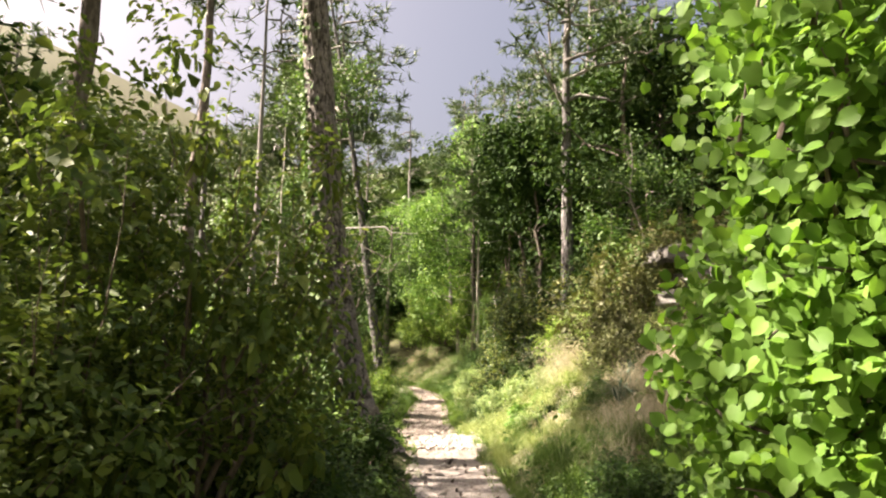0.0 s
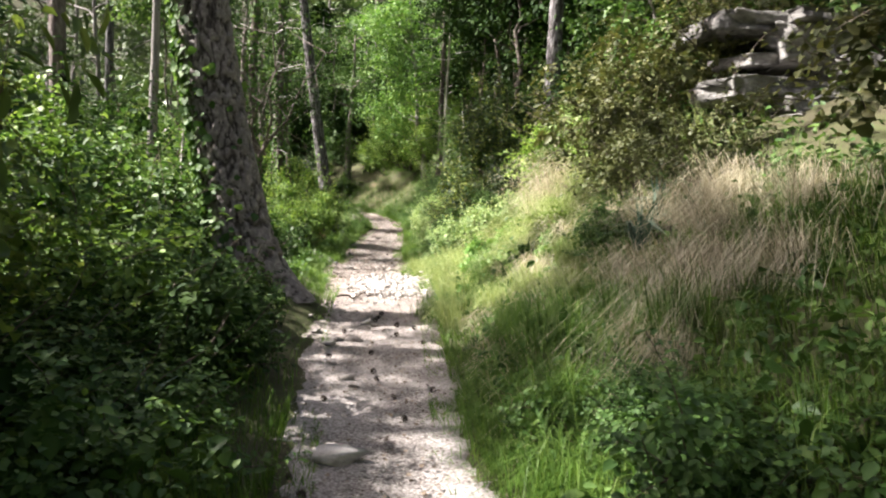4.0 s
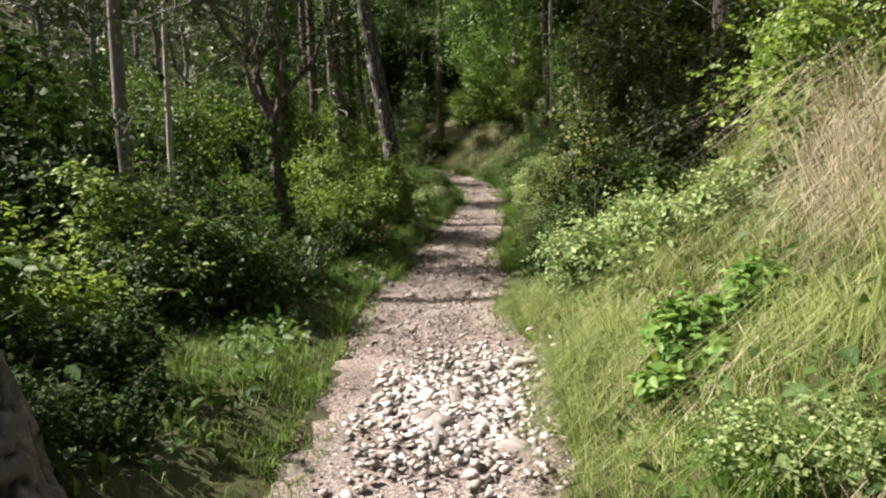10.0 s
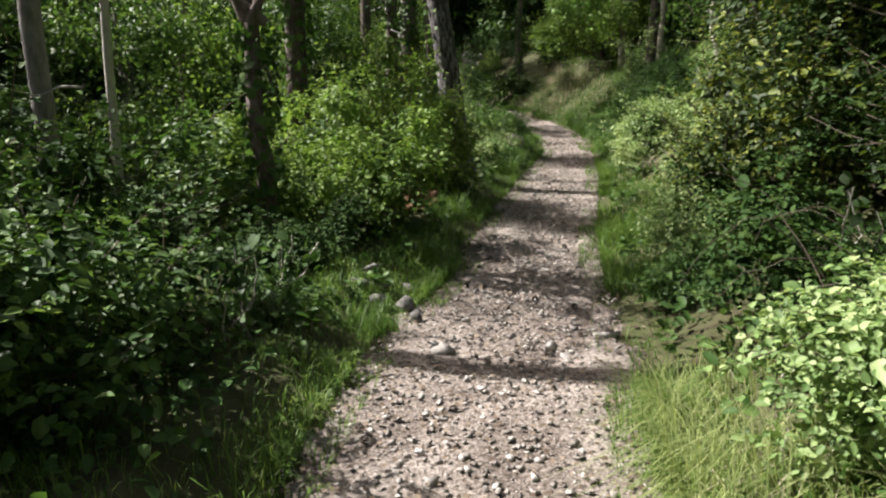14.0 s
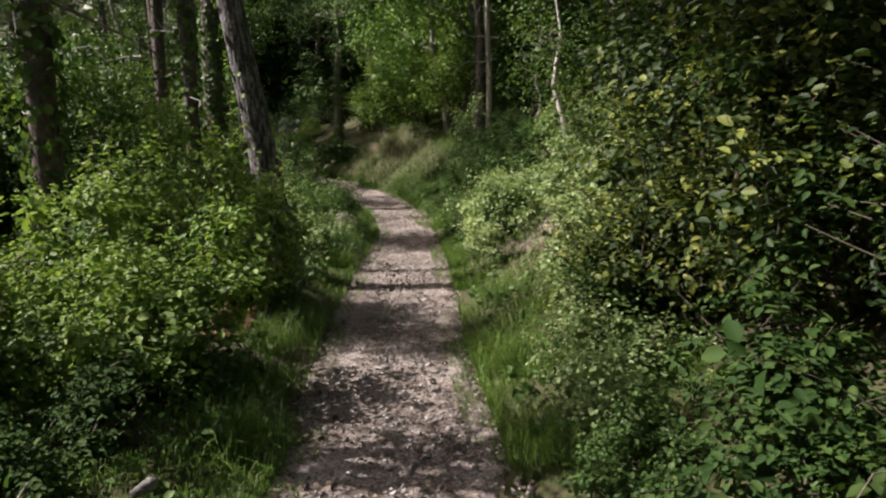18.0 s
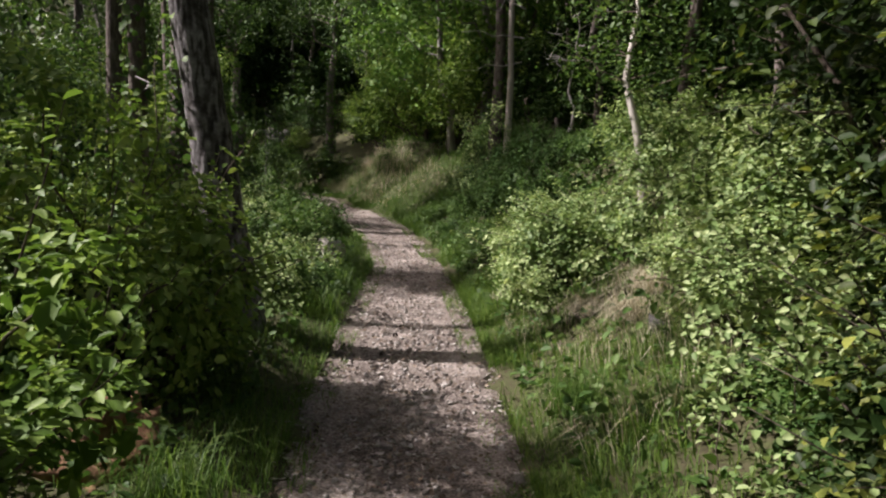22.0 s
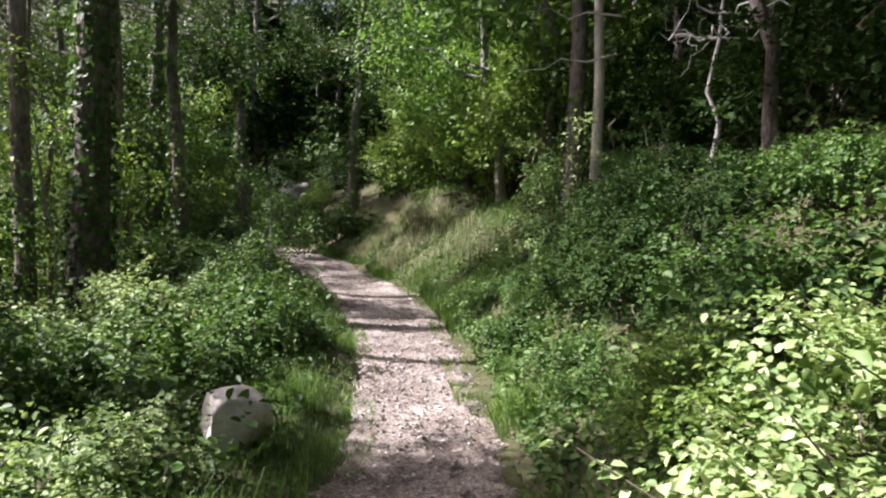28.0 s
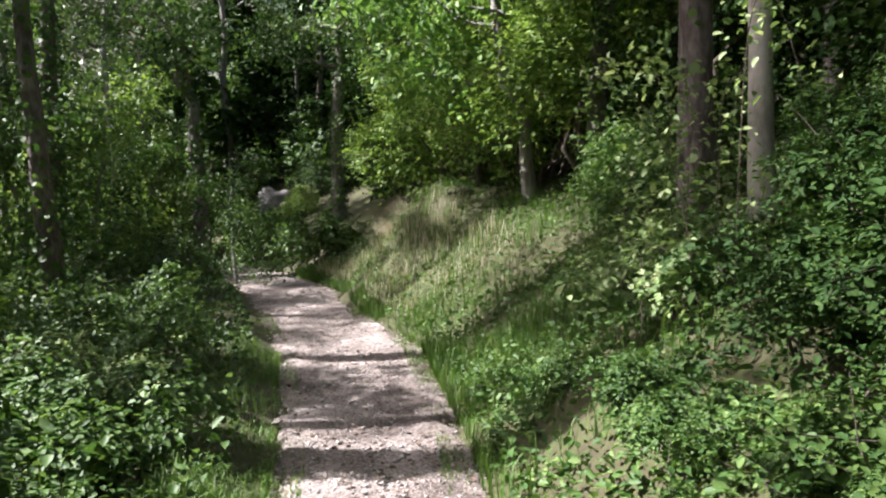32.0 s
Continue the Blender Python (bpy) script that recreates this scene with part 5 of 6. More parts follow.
# the conifer at (-4.2, 9.0) is added to shade the path
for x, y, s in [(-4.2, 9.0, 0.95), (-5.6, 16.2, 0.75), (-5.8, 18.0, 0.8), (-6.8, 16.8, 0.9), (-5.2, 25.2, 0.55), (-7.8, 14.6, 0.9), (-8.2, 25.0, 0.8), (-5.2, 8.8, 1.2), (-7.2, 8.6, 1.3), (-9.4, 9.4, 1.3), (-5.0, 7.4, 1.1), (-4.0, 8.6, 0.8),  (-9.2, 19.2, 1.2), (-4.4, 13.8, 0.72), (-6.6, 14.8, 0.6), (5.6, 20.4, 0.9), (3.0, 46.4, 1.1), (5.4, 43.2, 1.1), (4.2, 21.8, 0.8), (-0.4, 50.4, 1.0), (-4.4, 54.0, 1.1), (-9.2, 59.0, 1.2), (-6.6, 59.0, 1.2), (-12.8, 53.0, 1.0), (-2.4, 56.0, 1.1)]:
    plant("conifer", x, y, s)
made = 0
while made < 36:
    x, y = tree_rng.uniform(-26, 16), tree_rng.uniform(-4, 68)
    xl, xr = np.interp(y, EDGE_Y, EDGE_L), np.interp(y, EDGE_Y, EDGE_R)
    if xl - 3.6 < x < xr + 4.2 or (x > 0 and y < 8 and x < 6):
        continue
    plant("wood", x, y, tree_rng.uniform(0.75, 1.5))
    made += 1
for side, n in ((-1, 50), (1, 24)):
    for k in range(n):
        y = tree_rng.uniform(4, 64)
        x = float(np.interp(y, EDGE_Y, EDGE_L if side < 0 else EDGE_R)) + side * (tree_rng.uniform(11, 24) if side < 0 else tree_rng.uniform(8, 18))
        plant("back", x, y, tree_rng.uniform(0.8, 1.2))
for x, y, s in [(5.0, 22.2, 0.9), (4.6, 18.4, 0.9), (4.8, 16.0, 0.8), (5.2, 12.8, 0.8), (3.0, 41.0, 1.0), (-1.0, 51.0, 1.5), (-3.6, 53.5, 1.6), (-5.4, 56.0, 1.6), (-8.0, 58.0, 1.7), (-11.0, 58.5, 1.6), (1.2, 52.5, 1.6), (-13.6, 50.0, 1.4), (-12.0, 46.0, 1.4), (-10.0, 43.0, 1.3), (-2.0, 48.0, 1.2), (-4.6, 46.6, 1.0), (-14.5, 57.0, 1.7), (-6.8, 50.2, 0.9)]:
    plant("wood", x, y, s)
for x, y, s in [(-4.0, 55.0, 1.2), (-7.5, 57.5, 1.3), (-10.5, 60.0, 1.3), (-1.0, 54.0, 1.2), (-13.0, 48.0, 1.1), (-9.4, 41.5, 1.0)]:
    plant("limetree" if x > -5 else "sapling", x, y, s)
for x, y, s in [(-10.8, 50.4, 1.3), (-12.6, 47.4, 1.2), (-12.0, 43.6, 1.1), (-10.4, 40.4, 0.9)]:
    plant("bigg", x, y, s, label="tall leafy green shrub among the trees")


def far_woods():
    """The wooded hillsides in the distance, as clumps of foliage."""
    rng = np.random.default_rng(88)
    n = 4600
    a, r = rng.uniform(0.15 * np.pi, 1.35 * np.pi, n), 36 + 210 * rng.random(n) ** 1.1
    x, y = np.cos(a) * r - 8, np.sin(a) * r + 22
    keep = (x < -30) | (y > 68) | (x > 30)
    x, y = x[keep], y[keep]
    h = rng.uniform(4, 9, len(x))
    b = np.stack([x, y, land(x, y)], 1)
    c = np.repeat(b, 14, 0)
    q = rng.normal(size=(len(c), 3)) * np.array([1.3, 1.3, 1.0])
    c = c + q * np.repeat(h, 14)[:, None] * 0.24 + np.stack([0 * q[:, 0], 0 * q[:, 0], np.repeat(h, 14) * 0.5], 1)
    tagged(new("far_woods", mesh("far_woods", *leaves(c, 1.9, 1.4, rng, 0.3), "needle")), "wooded hillsides of pine and scrub far off", "woods", kind="stuff")


far_woods()


def ground_cover(name, label, n, lo, hi, ylo, yhi, side, size, material, rng):
    """Low leaves of ivy and herbs that hide the soil."""
    y = rng.uniform(ylo, yhi, n)
    x = np.interp(y, EDGE_Y, EDGE_R if side > 0 else EDGE_L) + side * (lo + (hi - lo) * rng.random(n) ** 1.3)
    keep = wave(x * 0.9, y * 0.9) + rng.normal(0, 0.5, n) > -0.5
    x, y = x[keep], y[keep]
    c = np.stack([x, y, land(x, y) + 0.02 + np.abs(rng.normal(0, 0.09, len(x))) * (1 + wave(x, y, 1.2))], 1)
    tagged(new(name, mesh(name, *leaves(c, size, size * 0.65, rng, 0.2), material)), label, "undergrowth", kind="stuff")


cov = np.random.default_rng(55)
ground_cover("ground_cover", "ivy and low herbs covering the bank", 29000, 0.12, 4.2, 3, 46, 1, 0.075, "green", cov)
ground_cover("ground_cover", "lush low herbs on the shaded foot of the bank", 12000, 0.1, 2.2, 3.5, 10.5, 1, 0.05, "green", cov)
ground_cover("ground_cover", "low herbs at the path's edge under the bushes", 9000, 0.05, 2.2, 26.5, 34, 1, 0.055, "green", cov)
ground_cover("ground_cover", "ivy and low herbs covering the wood's floor", 26000, 0.2, 5.0, 3, 46, -1, 0.075, "green", cov)
ground_cover("ground_cover", "herbs and leaves in the wood above the bank", 8000, 4.0, 14, 0, 60, 1, 0.14, "dark", cov)
ground_cover("ground_cover", "herbs and leaves in the wood below the path", 16000, 4.5, 22, 0, 60, -1, 0.16, "green", cov)

# ---- stones, rock and dead wood ----
STONES = [mesh("stone", *chip(300 + k, 0.45 + 0.06 * k, 13), "stone") for k in range(6)]

RUBBLE = [mesh("stone", *chip(320 + k, 0.3 + 0.05 * k, 6 + k % 3), "stone" if k % 3 == 2 else "palestone") for k in range(12)]


def rock_outcrop():
    """Grey limestone in broken level beds, set into the bank."""
    rng = np.random.default_rng(12)
    e = thing("rock_outcrop", "grey layered limestone outcrop in the bank", "rock", "", pose(3.55, 11.6, on_land(3.3, 11.6) - 0.02))
    for k in range(52):
        lay = k % 8
        bm = bmesh.new()
        bmesh.ops.create_icosphere(bm, subdivisions=4, radius=1.0)
        v = np.array([q.co[:] for q in bm.verts])
        f = np.array([[q.index for q in w.verts] for w in bm.faces])
        bm.free()
        v = np.sign(v) * np.abs(v) ** 0.28
        half = np.array([rng.uniform(0.22, 0.55), rng.uniform(0.3, 0.5), rng.uniform(0.06, 0.12)])
        v = v * half
        rough = np.array([noise.noise(Vector(q) * 5.0 + Vector((k * 3.1, 0, 0))) + 0.6 * noise.noise(Vector(q) * 14.0 + Vector((0, k * 1.7, 0))) + 0.45 * noise.noise(Vector(q) * 34.0) for q in v])[:, None]
        bed = np.array([noise.noise(Vector((0.3 * q[0], 0.3 * q[1] + k, math.floor(q[2] * 22) * 3.7))) for q in v])[:, None]
        v = v * (1 + np.array([0.26, 0.26, 0.16]) * rough + np.array([0.2, 0.2, 0.0]) * bed)
        x = rng.uniform(0.3, 2.6)
        y = 0.1 * lay + rng.uniform(-0.12, 0.12)
        at = pose(x, y, 0.1 + 0.16 * lay + 0.04 * x, rng.uniform(-4, 4), rng.uniform(-5, 5), rng.uniform(-20, 20))
        part("ledge", mesh("ledge", v, f, "rock"), e, "", at)


rock_outcrop()


def boulder_thing(x, y, size, seed, label, sink=0.3, flat=0.7, material="rock", group="boulders", jag=0.18):
    v, f = chip(seed, flat * 0.75, 8) if size < 0.41 else boulder(seed, flat, 4, jag)
    ob = new("boulder", mesh("boulder", v * size, f, material, False))
    ob.matrix_basis = pose(x, y, on_land(x, y) + size * flat * (0.5 - sink), 0, 0, seed * 37)
    return tagged(ob, label, "boulder", group)


boulder_thing(-1.4, 27.75, 0.5, 51, "rounded pale grey boulder beside the path in grass", 0.15, 0.8, "stone")
boulder_thing(1.37, 23.3, 0.3, 52, "small grey boulder half hidden in grass", 0.25)
boulder_thing(0.69, 8.93, 0.4, 53, "flat pale stone lying on the path", 0.35, 0.3, "stone")
boulder_thing(1.78, 18.5, 0.35, 54, "pale stone under the brambles", 0.2, 0.8, "stone")
boulder_thing(-7.5, 53.0, 1.5, 55, "pale sunlit rock face at the bend of the path", 0.3, 1.2, "rock", jag=0.6)
boulder_thing(-6.9, 52.6, 0.8, 56, "pale sunlit rock at the bend of the path", 0.3, 0.9, "stone")
boulder_thing(1.85, 25.35, 0.28, 57, "pale stone among brambles on the bank", 0.1, 0.6, "stone")
for x, y, s, k in [(-0.15, 11.2, 0.2, 62), (0.05, 10.9, 0.16, 63), (0.55, 18.6, 0.3, 64), (0.2, 18.3, 0.26, 65), (-0.4, 18.1, 0.24, 66), (1.5, 25.1, 0.25, 67), (1.65, 13.9, 0.2, 68), (0.5, 8.3, 0.3, 69), (0.55, 7.6, 0.18, 70), (0.68, 7.9, 0.13, 71), (0.45, 7.3, 0.2, 72), (0.42, 8.0, 0.24, 73), (0.12, 11.6, 0.2, 74), (0.0, 12.0, 0.16, 75), (0.3, 11.2, 0.24, 76), (-0.2, 12.2, 0.18, 77), (0.5, 10.7, 0.16, 78)]:
    boulder_thing(x, y, s, k, "loose limestone at the path's edge", 0.45, 0.32, "stone", "loose stones")

for x, y, s, k in [(-1.05, 19.0, 0.27, 58), (-0.9, 19.12, 0.2, 59), (-1.2, 19.15, 0.22, 60), (-0.82, 18.8, 0.24, 80), (-1.0, 18.72, 0.2, 81), (-1.18, 18.85, 0.19, 82), (-0.84, 19.35, 0.18, 83), (-0.68, 18.62, 0.16, 84)]:
    boulder_thing(x, y, s, k, "broken grey limestone lying in a heap on the verge", 0.2, 0.7, "rock", "heap of stones")


def dead_wood(x, y, pts, r, label, material="dead", seed=1):
    rng = np.random.default_rng(seed)
    z = on_land(x, y)
    e = thing("fallen_branch", label, "branch", "", pose(x, y, z))
    for k, (a, b, rr) in enumerate(pts):
        v, f = tube(bent(a, b, rng, 0.05, 9), np.linspace(rr, rr * 0.35, 9) * (1 + 0.15 * rng.normal(size=9)), 8)
        part("limb" if k else "stem", mesh("limb", v, f, material, True), e)


dead_wood(2.08, 10.0, [((0, 0, 0.06), (0.52, 0.35, 0.42), 0.045), ((0.05, 0.08, 0.1), (0.6, 0.2, 0.2), 0.03), ((0.2, 0.1, 0.2), (-0.1, 0.2, 0.02), 0.02)], 0.05, "weathered grey roots sticking out of the bank", seed=3)
dead_wood(-2.2, 21.2, [((0, 0, 0.02), (-0.75, -0.6, -0.05), 0.09), ((0, 0, 0.02), (0.28, 0.35, 0.25), 0.06)], 0.1, "old grey log lying in the undergrowth", seed=4)


def rotten_stump(x, y, r, high, seed):
    """A broken rotten stump: a splintered wall of wood round a hollow heart, with root flares and a fallen slab."""
    rng = np.random.default_rng(seed)
    e = thing("tree_stump", "rotten orange-brown stump with a splintered rim by the verge", "stump", "", pose(x, y, on_land(x, y) - 0.06))
    n, rows = 40, 9
    a = np.linspace(0, 2 * np.pi, n, endpoint=False)
    rim = high * (0.45 + 0.55 * np.abs(np.sin(a * 0.5 + 0.6)) ** 1.5) * (1 + 0.13 * rng.normal(size=n))
    rim = np.clip(rim, 0.12 * high, 1.25 * high)
    out, inn = [], []
    for q in range(rows):
        f = q / (rows - 1)
        rr = r * (1.0 + 0.75 * (1 - f) ** 3 * (0.5 + 0.5 * np.cos(3 * a + 0.8))) * (1 + 0.08 * np.sin(a * 9 + q) + 0.05 * rng.normal(size=n))
        out.append(np.stack([np.cos(a) * rr, np.sin(a) * rr, f * rim], 1))
        inn.append(np.stack([np.cos(a) * rr * 0.62, np.sin(a) * rr * 0.62, np.maximum(f * rim * 0.92, 0.1 * high)], 1))
    v = np.concatenate(out + inn[::-1])
    i, j = np.meshgrid(np.arange(2 * rows - 1), np.arange(n), indexing="ij")
    k = (j + 1) % n
    part("trunk", mesh("trunk", v, np.stack([i * n + j, i * n + k, (i + 1) * n + k, (i + 1) * n + j], -1).reshape(-1, 4), "rotten"), e)
    for q in range(5):
        t = rng.uniform(0, 2 * np.pi)
        foot = np.array([math.cos(t) * r * 1.1, math.sin(t) * r * 1.1, 0.05])
        ln = bent(foot, foot * np.array([2.1, 2.1, 0.6]) + np.array([0, 0, 0.02]), rng, 0.08, 6)
        part("root", mesh("root", *tube(ln, np.linspace(0.05, 0.012, 6), 7), "rotten", True), e)
    slab = bent((0.14, -0.2, 0.1), (-0.22, -0.34, 0.16), rng, 0.05, 7)
    part("slab", mesh("slab", *tube(slab, np.array([0.02, 0.05, 0.06, 0.055, 0.05, 0.035, 0.015]), 6), "rotten"), e, "broken slab of rotten wood")


rotten_stump(-1.62, 22.05, 0.2, 0.3, 5)
dead_wood(0.1, 13.0, [((0, 0, 0.03), (0.42, 0.25, 0.02), 0.012), ((0.2, 0.1, 0.03), (0.3, -0.1, 0.02), 0.008)], 0.02, "small dry twig on the path", "twig", 6)

# -- thorny dead canes and bramble arcs --
def canes(x, y, seed, n, reach, high, label, material="dead", leafy=None):
    rng = np.random.default_rng(seed)
    e = thing("bramble_canes", label, "bramble", "brambles", pose(x, y, on_land(x, y) - 0.03))
    pts = []
    for k in range(n):
        a, ln = rng.uniform(0, 2 * np.pi), reach * rng.uniform(0.5, 1.2)
        t = np.linspace(0, 1, 12)
        h = high * rng.uniform(0.35, 1.1)
        foot = rng.normal(0, 0.3, 2) * reach
        turn = a + t * rng.uniform(-1.6, 1.6)
        step = ln / 11
        p = np.stack([foot[0] + np.cumsum(np.cos(turn) * step), foot[1] + np.cumsum(np.sin(turn) * step), h * np.sin(t * rng.uniform(1.8, 3.0)) - 0.1], 1) + rng.normal(0, 0.02, (12, 3)).cumsum(0)
        part("cane", mesh("cane", *tube(p, np.linspace(0.0036, 0.0012, 12), 5), material, True), e)
        pts.append(p[3:])
    if leafy:
        c = np.repeat(np.concatenate(pts), 14, 0)
        part("foliage", mesh("foliage", *leaves(c + rng.normal(0, 0.06, c.shape), 0.048, 0.032, rng, 0.4), leafy), e)


canes(1.95, 17.6, 21, 14, 0.8, 0.5, "tangle of dead grey bramble canes on the bank", "twig")
canes(1.5, 16.4, 22, 6, 0.35, 0.7, "leafy bramble shoots with pale leaves at the path's edge", "paleb", "pale")
canes(1.85, 15.7, 23, 7, 0.45, 0.8, "leafy bramble shoots on the bank", "twig", "pale")
canes(0.95, 32.4, 25, 8, 0.5, 1.5, "pale-leaved shoots above the dark bushes", "twig", "pale")
canes(-1.9, 26.0, 26, 8, 0.7, 0.8, "bramble shoots beside the path", "twig", "pale")
canes(1.35, 21.5, 27, 8, 0.5, 0.7, "bramble shoots at the path's edge", "twig", "pale")


def spiky(x, y, size, material, label, n=26, seed=1, group="rosette plants"):
    """A rosette of long pointed leaves."""
    rng = np.random.default_rng(seed)
    ob = new("rosette_plant", mesh("rosette_plant", *blades(rng.normal(0, 0.02, (n, 3)) * np.array([1, 1, 0]), size, size * 0.055, rng, 1.0), material))
    ob.matrix_basis = pose(x, y, on_land(x, y))
    return tagged(ob, label, "plant", group)


spiky(2.56, 10.35, 0.42, "blue", "blue-green spiky plant on the bank", 40, 1)
spiky(2.75, 10.6, 0.4, "blue", "blue-green spiky plant on the bank", 36, 2)
spiky(1.85, 12.0, 0.36, "green", "spiky dark-leaved plant on the bank", 36, 3)
spiky(2.05, 12.3, 0.34, "green", "spiky dark-leaved plant on the bank", 36, 4)
spiky(-0.25, 8.9, 0.35, "blue", "spiky plant in the shade of the bush", 30, 5)
spiky(-1.75, 30.3, 0.42, "pale", "grass-like plant arching in the undergrowth", 18, 6)

# ---- grass ----
def grass(name, label, n, ylo, yhi, side, near, far, height, width, material, rng, lean=0.5, gate=None, wind=(0, 0, 0)):
    """A strip of grass along one edge of the path, in uneven patches."""
    y = rng.uniform(ylo, yhi, n * 2)
    off = near + (far - near) * rng.random(n * 2) ** 1.4
    e = np.interp(y, EDGE_Y, EDGE_R if side > 0 else EDGE_L)
    x = e + side * off
    keep = wave(x * 1.3, y * 1.3, 0.8) + rng.normal(0, 0.35, n * 2) > (-0.05 if gate is None else gate)
    x, y = x[keep][:n], y[keep][:n]
    h = height * (0.8 + 0.75 * np.clip(wave(x, y, 1.7), -0.8, 1))[:, None]
    b = np.stack([x, y, land(x, y) - 0.01], 1)
    tagged(new(name, mesh(name, *blades(b, h, width, rng, lean, wind), material)), label, "grass", kind="stuff")


g = np.random.default_rng(99)
grass("verge_grass", "fresh green grass on the verge below the bushes", 15000, 13.5, 19.5, -1, -0.06, 1.7, 0.17, 0.003, "grass", g, 1.15)
grass("verge_grass", "thin shaded grass at the foot of the thick pine", 700, 10.8, 13.0, -1, 0.2, 1.4, 0.15, 0.003, "grass", g, 1.15)
grass("verge_grass", "green grass between the path and the brambles", 14000, 19.5, 37, -1, -0.06, 0.9, 0.19, 0.0033, "grass", g, 1.15)
grass("verge_grass", "shaded grass under the dark bushes", 7000, 3, 11, -1, -0.05, 0.8, 0.2, 0.0035, "grass", g)
grass("bank_grass", "green grass covering the foot of the bank", 22000, 4.5, 18.5, 1, -0.09, 2.4, 0.19, 0.0036, "grass", g, 0.9, None, (-0.3, 0, -0.05))
grass("bank_grass", "soft lush grass on the shaded foot of the bank", 14000, 4.5, 10.5, 1, -0.02, 1.7, 0.24, 0.0034, "grass", g, 1.0, -0.6, (-0.3, 0, -0.05))
grass("bank_grass", "green grass covering the foot of the bank", 17000, 19.5, 29, 1, -0.06, 1.1, 0.2, 0.0035, "grass", g, 0.85, None, (-0.25, 0, -0.05))
grass("bank_grass", "grass on the hummock at the bend", 15000, 32, 46, 1, -0.06, 2.6, 0.3, 0.005, "grass", g, 0.55)
grass("dry_grass", "straw-coloured dry grass hanging over the bank", 5000, 8.5, 17.6, 1, 0.15, 2.3, 0.26, 0.0032, "straw", g, 1.0, 0.15, (-0.6, -0.25, -0.25))
grass("bank_grass", "pale green arching grass over the sunny bank", 14000, 11.6, 17.8, 1, -0.05, 2.2, 0.34, 0.003, "palegrass", g, 0.9, -0.1, (-0.4, -0.25, 0.0))
grass("dry_grass", "straw-coloured dry grass on the bank", 1200, 22, 26, 1, 0.2, 1.2, 0.28, 0.003, "straw", g, 0.9, 0.2, (-0.3, -0.1, -0.1))
grass("dry_grass", "dry grass on the sunny hummock", 3000, 38, 45, 1, 0.2, 1.9, 0.35, 0.005, "straw", g, 0.6, 0.0)
grass("edge_grass", "short grass creeping over the path's edge", 15000, 4, 40, -1, -0.24, 0.3, 0.075, 0.0028, "grass", g, 1.1, 0.15, (0.2, 0, 0))
grass("edge_grass", "short grass creeping over the path's edge", 15000, 4, 40, 1, -0.26, 0.3, 0.08, 0.0028, "grass", g, 1.1, 0.15, (-0.3, 0, 0))
grass("slope_grass", "thin grass in the wood below the path", 7000, 8, 40, -1, 1.4, 6.0, 0.3, 0.006, "grass", g)


def tussock(x, y, size, n, seed, wind=(-0.5, -0.1, -0.1), material="straw", label="tall dry grass tussock hanging over the bank"):
    rng = np.random.default_rng(seed)
    n = int(n * 1.5)
    b = np.append(rng.normal(0, 0.2, (n, 2)) * size, np.zeros((n, 1)), 1)
    ob = new("grass_tussock", mesh("grass_tussock", *blades(b, 0.85 * size * rng.uniform(0.3, 1.1, (n, 1)), 0.0023, rng, 1.2, wind), material))
    ob.matrix_basis = pose(x, y, on_land(x, y) - 0.02)
    return tagged(ob, label, "grass", "grass tussocks")


for k, (x, y, s) in enumerate([(2.6, 14.2, 0.8), (2.8, 14.6, 0.9), (2.5, 13.9, 0.65), (2.95, 15.1, 0.85), (2.0, 11.3, 0.45), (2.3, 11.0, 0.5), (2.2, 10.5, 0.45), (1.75, 11.6, 0.45), (2.7, 12.2, 0.55), (1.55, 15.0, 0.6), (1.35, 23.7, 0.34), (1.15, 24.2, 0.3), (1.55, 23.9, 0.36), (-1.5, 42.6, 0.7), (-1.9, 42.0, 0.6)]):
    tussock(x, y, s, 420, 500 + k, material="straw" if k < 4 or k > 9 else "palegrass", label="tall dry grass tussock hanging over the bank" if k < 4 or k > 9 else "pale green grass tussock hanging over the bank")
for k, (x, y, s) in enumerate([(2.1, 11.6, 0.42), (2.4, 12.0, 0.46), (1.95, 12.5, 0.36), (2.65, 11.4, 0.46), (2.75, 12.3, 0.42), (2.45, 12.9, 0.4)]):
    tussock(x, y, s, 360, 520 + k, (-0.55, -0.5, -0.3), "straw", "dead straw lying in strands down the bank")
for k, (x, y, s) in enumerate([(2.7, 9.5, 0.55), (2.95, 9.9, 0.6), (3.2, 10.3, 0.6), (2.5, 10.0, 0.5), (2.85, 10.6, 0.55), (3.3, 9.5, 0.55), (2.3, 12.6, 0.5), (2.5, 13.2, 0.6), (2.2, 13.4, 0.45)]):
    tussock(x, y, s, 420, 540 + k, (-0.6, -0.3, -0.2), "straw" if k < 6 else "palegrass", "bleached dead grass hanging down the eroded bank" if k < 6 else "pale arching grass on the sunny bank")
for k, (x, y, s) in enumerate([(2.35, 8.9, 0.5), (2.6, 9.15, 0.55), (2.85, 8.8, 0.55), (2.5, 9.4, 0.5), (2.75, 9.25, 0.5)]):
    tussock(x, y, s, 420, 560 + k, (-0.6, -0.5, -0.35), "straw", "bleached dead grass hanging down the eroded bank")
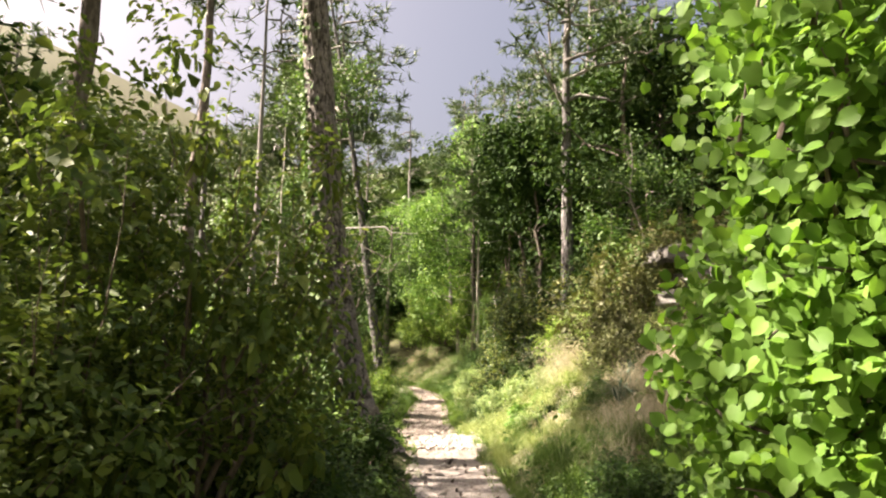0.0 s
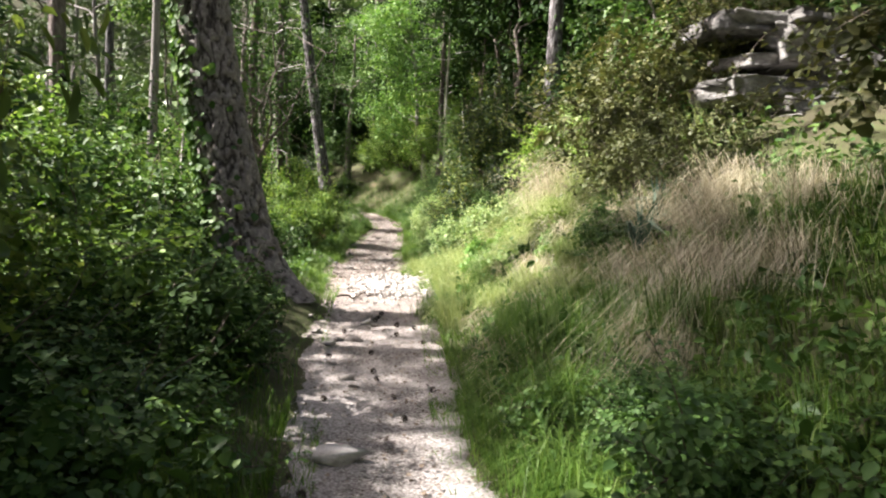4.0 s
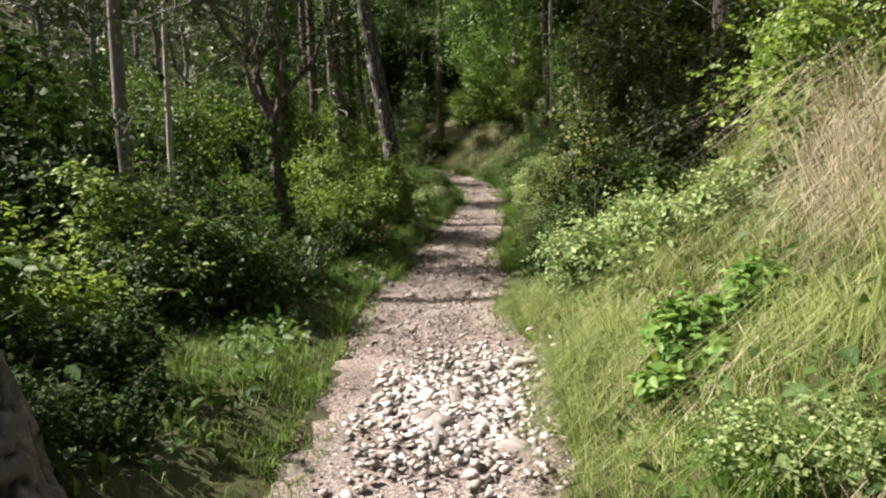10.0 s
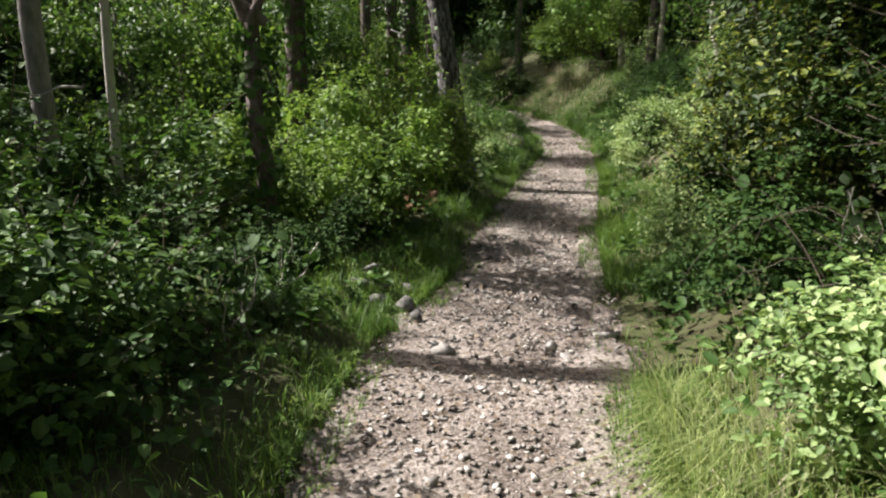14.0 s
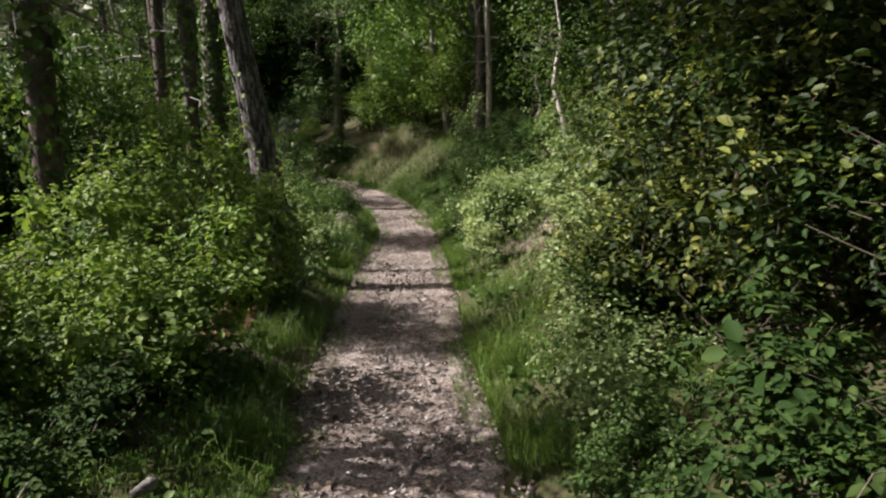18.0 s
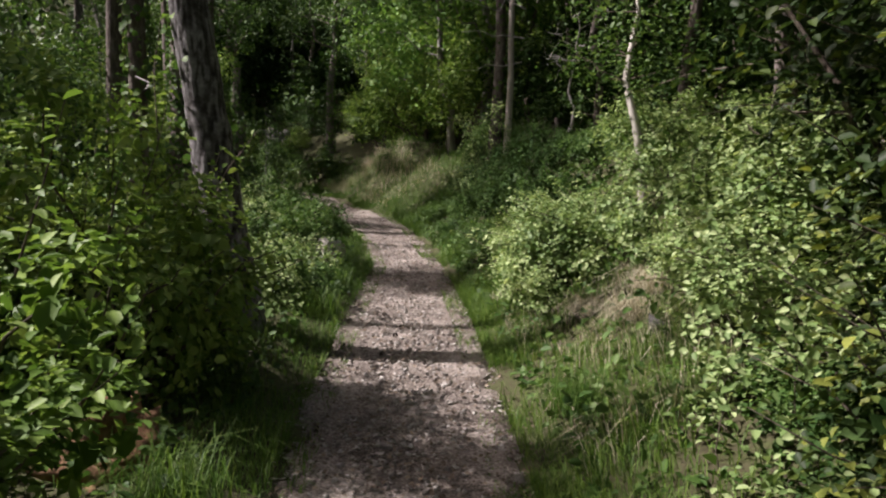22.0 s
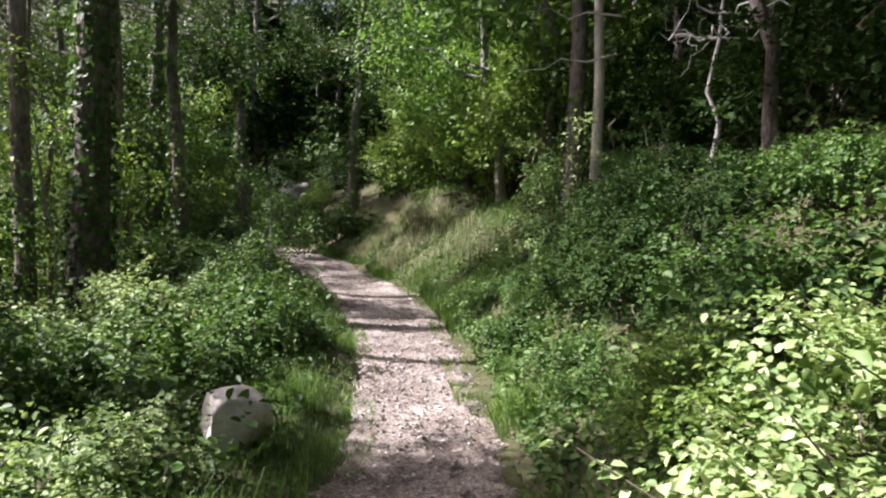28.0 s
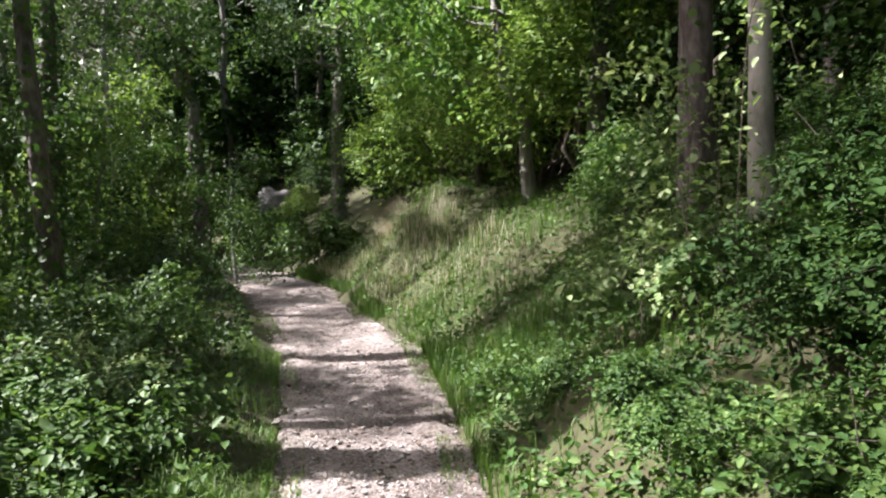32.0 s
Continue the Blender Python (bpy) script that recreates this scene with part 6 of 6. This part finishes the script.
for k, (x, y, s) in enumerate([(1.9, 9.0, 0.6), (2.2, 9.4, 0.65), (2.0, 9.9, 0.6), (1.75, 8.3, 0.5), (2.4, 8.9, 0.6), (1.8, 10.6, 0.5), (1.65, 12.0, 0.5), (1.8, 12.9, 0.5)]):
    tussock(x, y, s, 620, 570 + k, (-0.3, -0.2, 0), "grass", "soft lush green grass mound on the bank")
for k, (x, y, s) in enumerate([(1.15, 12.5, 0.45), (1.35, 14.6, 0.5), (-0.95, 19.9, 0.5), (-1.05, 20.7, 0.55), (-1.2, 21.6, 0.5), (0.85, 17.4, 0.45), (-0.9, 18.3, 0.4), (-1.2, 26.6, 0.5), (-1.15, 25.3, 0.5), (0.75, 21.2, 0.5), (0.8, 22.8, 0.5), (-1.25, 28.7, 0.45)]):
    tussock(x, y, s, 380, 600 + k, (0, 0, 0), "grass", "green grass tussock at the path's edge")

# ---- litter on the path ----
lr = np.random.default_rng(41)


def strewn(n, ylo, yhi, inner=0.0, edge=1.0):
    y = lr.uniform(ylo, yhi, n)
    u = 0.5 + (lr.random(n) - 0.5) * edge
    x = np.interp(y, EDGE_Y, EDGE_L) * (1 - u) + np.interp(y, EDGE_Y, EDGE_R) * u
    return x, y, np.interp(y, RISE_Y, RISE_Z) - 0.012


def gravel(name, label, n, ylo, yhi, lo, hi, material="stone"):
    x, y, z = strewn(n, ylo, yhi)
    if material == "palestone" and hi > 0.05:
        y = 14.45 + lr.normal(0, 0.45, n)
        x = x * 0.55 + 0.45 * lr.uniform(0.3, 1.2, n)
    s = lo + (hi - lo) * lr.random(n) ** 2.0
    shapes = []
    for k in range(5):
        v0, f0 = chip(7 + k, 0.4 + 0.09 * k, 7)
        q = np.arange(k, n, 5)
        a, tip = lr.uniform(0, 6.28, (len(q), 1)), lr.normal(0, 0.4, (len(q), 1))
        px, pz = v0[None, :, 0] * np.cos(tip) - v0[None, :, 2] * np.sin(tip), v0[None, :, 0] * np.sin(tip) + v0[None, :, 2] * np.cos(tip)
        sq = s[q][:, None]
        vx = (px * np.cos(a) - v0[None, :, 1] * np.sin(a)) * sq + x[q][:, None]
        vy = (px * np.sin(a) + v0[None, :, 1] * np.cos(a)) * sq + y[q][:, None]
        vz = pz * sq * 0.6 + z[q][:, None] + sq * 0.12
        shapes.append((np.stack([vx, vy, vz], -1).reshape(-1, 3), (f0[None] + np.arange(len(q))[:, None, None] * len(v0)).reshape(-1, 3)))
    tagged(new(name, mesh(name, *joined(shapes), material)), label, "gravel", kind="stuff")


gravel("gravel", "fine pale gravel trodden into the path", 6500, 4.5, 13, 0.006, 0.026, "palestone")
gravel("gravel", "white limestone rubble on the worn step of the path", 5200, 13.9, 15.5, 0.02, 0.12, "palestone")
gravel("gravel", "scattered limestone chips above the worn step", 260, 11.8, 14.2, 0.015, 0.06)
gravel("gravel", "gravel and chips of stone on the path", 10000, 15.5, 26, 0.008, 0.075)
gravel("gravel", "gravel on the farther path", 6500, 26, 42, 0.01, 0.07)


def litter(name, label, n, ylo, yhi, edge, size):
    x, y, z = strewn(n, ylo, yhi, 0, edge)
    c = np.stack([x, y, z + 0.02 + 0.01 * lr.random(n)], 1)
    c[:, 2] = np.maximum(c[:, 2], 0.0 + c[:, 2])
    tagged(new(name, mesh(name, *round_leaves(c, size, lr, np.array([0, 0, 2.5])), "litter")), label, "leaf litter", kind="stuff")


litter("leaf_litter", "dry brown and pale fallen leaves on the path", 4200, 15.5, 24.5, 1.25, 0.022)
litter("leaf_litter", "dry fallen leaves on the farther path", 4200, 24.5, 44, 1.25, 0.028)
litter("leaf_litter", "scattered dry leaves on the path", 1800, 4, 15.5, 1.25, 0.022)

CONE_V, CONE_F = [], []
for ring in range(5):
    for s in range(7):
        a = 2 * math.pi * (s + 0.5 * ring) / 7
        r = (0.016, 0.021, 0.02, 0.015, 0.008)[ring]
        c = np.array([math.cos(a) * r * 0.5, math.sin(a) * r * 0.5, 0.008 * ring])
        o = np.array([math.cos(a), math.sin(a), 0.0])
        q = np.array([-o[1], o[0], 0.0])
        CONE_F.append([len(CONE_V) + h for h in range(4)])
        CONE_V += [c, c + o * r * 0.6 + q * r * 0.4 + [0, 0, 0.004], c + o * r + [0, 0, 0.011], c + o * r * 0.6 - q * r * 0.4 + [0, 0, 0.004]]
cone_mesh = mesh("pine_cone", np.array(CONE_V), np.array(CONE_F), "cone")
for k in range(60):
    x, y, z = [float(v[0]) for v in strewn(1, 5.5 if k < 30 else 15.8, 13 if k < 30 else 26, 0, 0.85)]
    c = new("pine_cone", cone_mesh)
    c.matrix_basis = pose(x, y, z + 0.018, lr.uniform(60, 110), 0, lr.uniform(0, 360)) @ Matrix.Diagonal((0.85, 0.85, 0.85, 1))
    tagged(c, "dark open pine cone lying on the path", "pine cone", "pine cones on the path")

# single stones of the path, nearest first
for k in range(300):
    if k < 180:
        x, y, z = [float(v[0]) for v in strewn(1, 13.6, 15.6)]
        y = min(15.9, 14.4 + 0.42 * lr.normal())
        x = x * 0.45 + 0.55 * lr.uniform(0.35, 1.2)
        s = 0.08 + 0.24 * lr.random() ** 2.2
    elif k < 210:
        x, y, z = [float(v[0]) for v in strewn(1, 9.6, 13.3, 0, 1.2)]
        x = min(x, x * 0.4 + 0.05)
        s = 0.05 + 0.13 * lr.random() ** 1.6
    else:
        x, y, z = [float(v[0]) for v in strewn(1, 16.5, 25)]
        s = 0.04 + 0.1 * lr.random() ** 1.8
    part("stone", RUBBLE[k % 12] if k < 180 else STONES[k % 6], path_ob, "", pose(x, y, z + 0.03 * s, lr.normal(0, 16), lr.normal(0, 16), lr.uniform(0, 360)) @ Matrix.Diagonal((s * 1.15, s * lr.uniform(0.5, 1), s * 0.62, 1)))
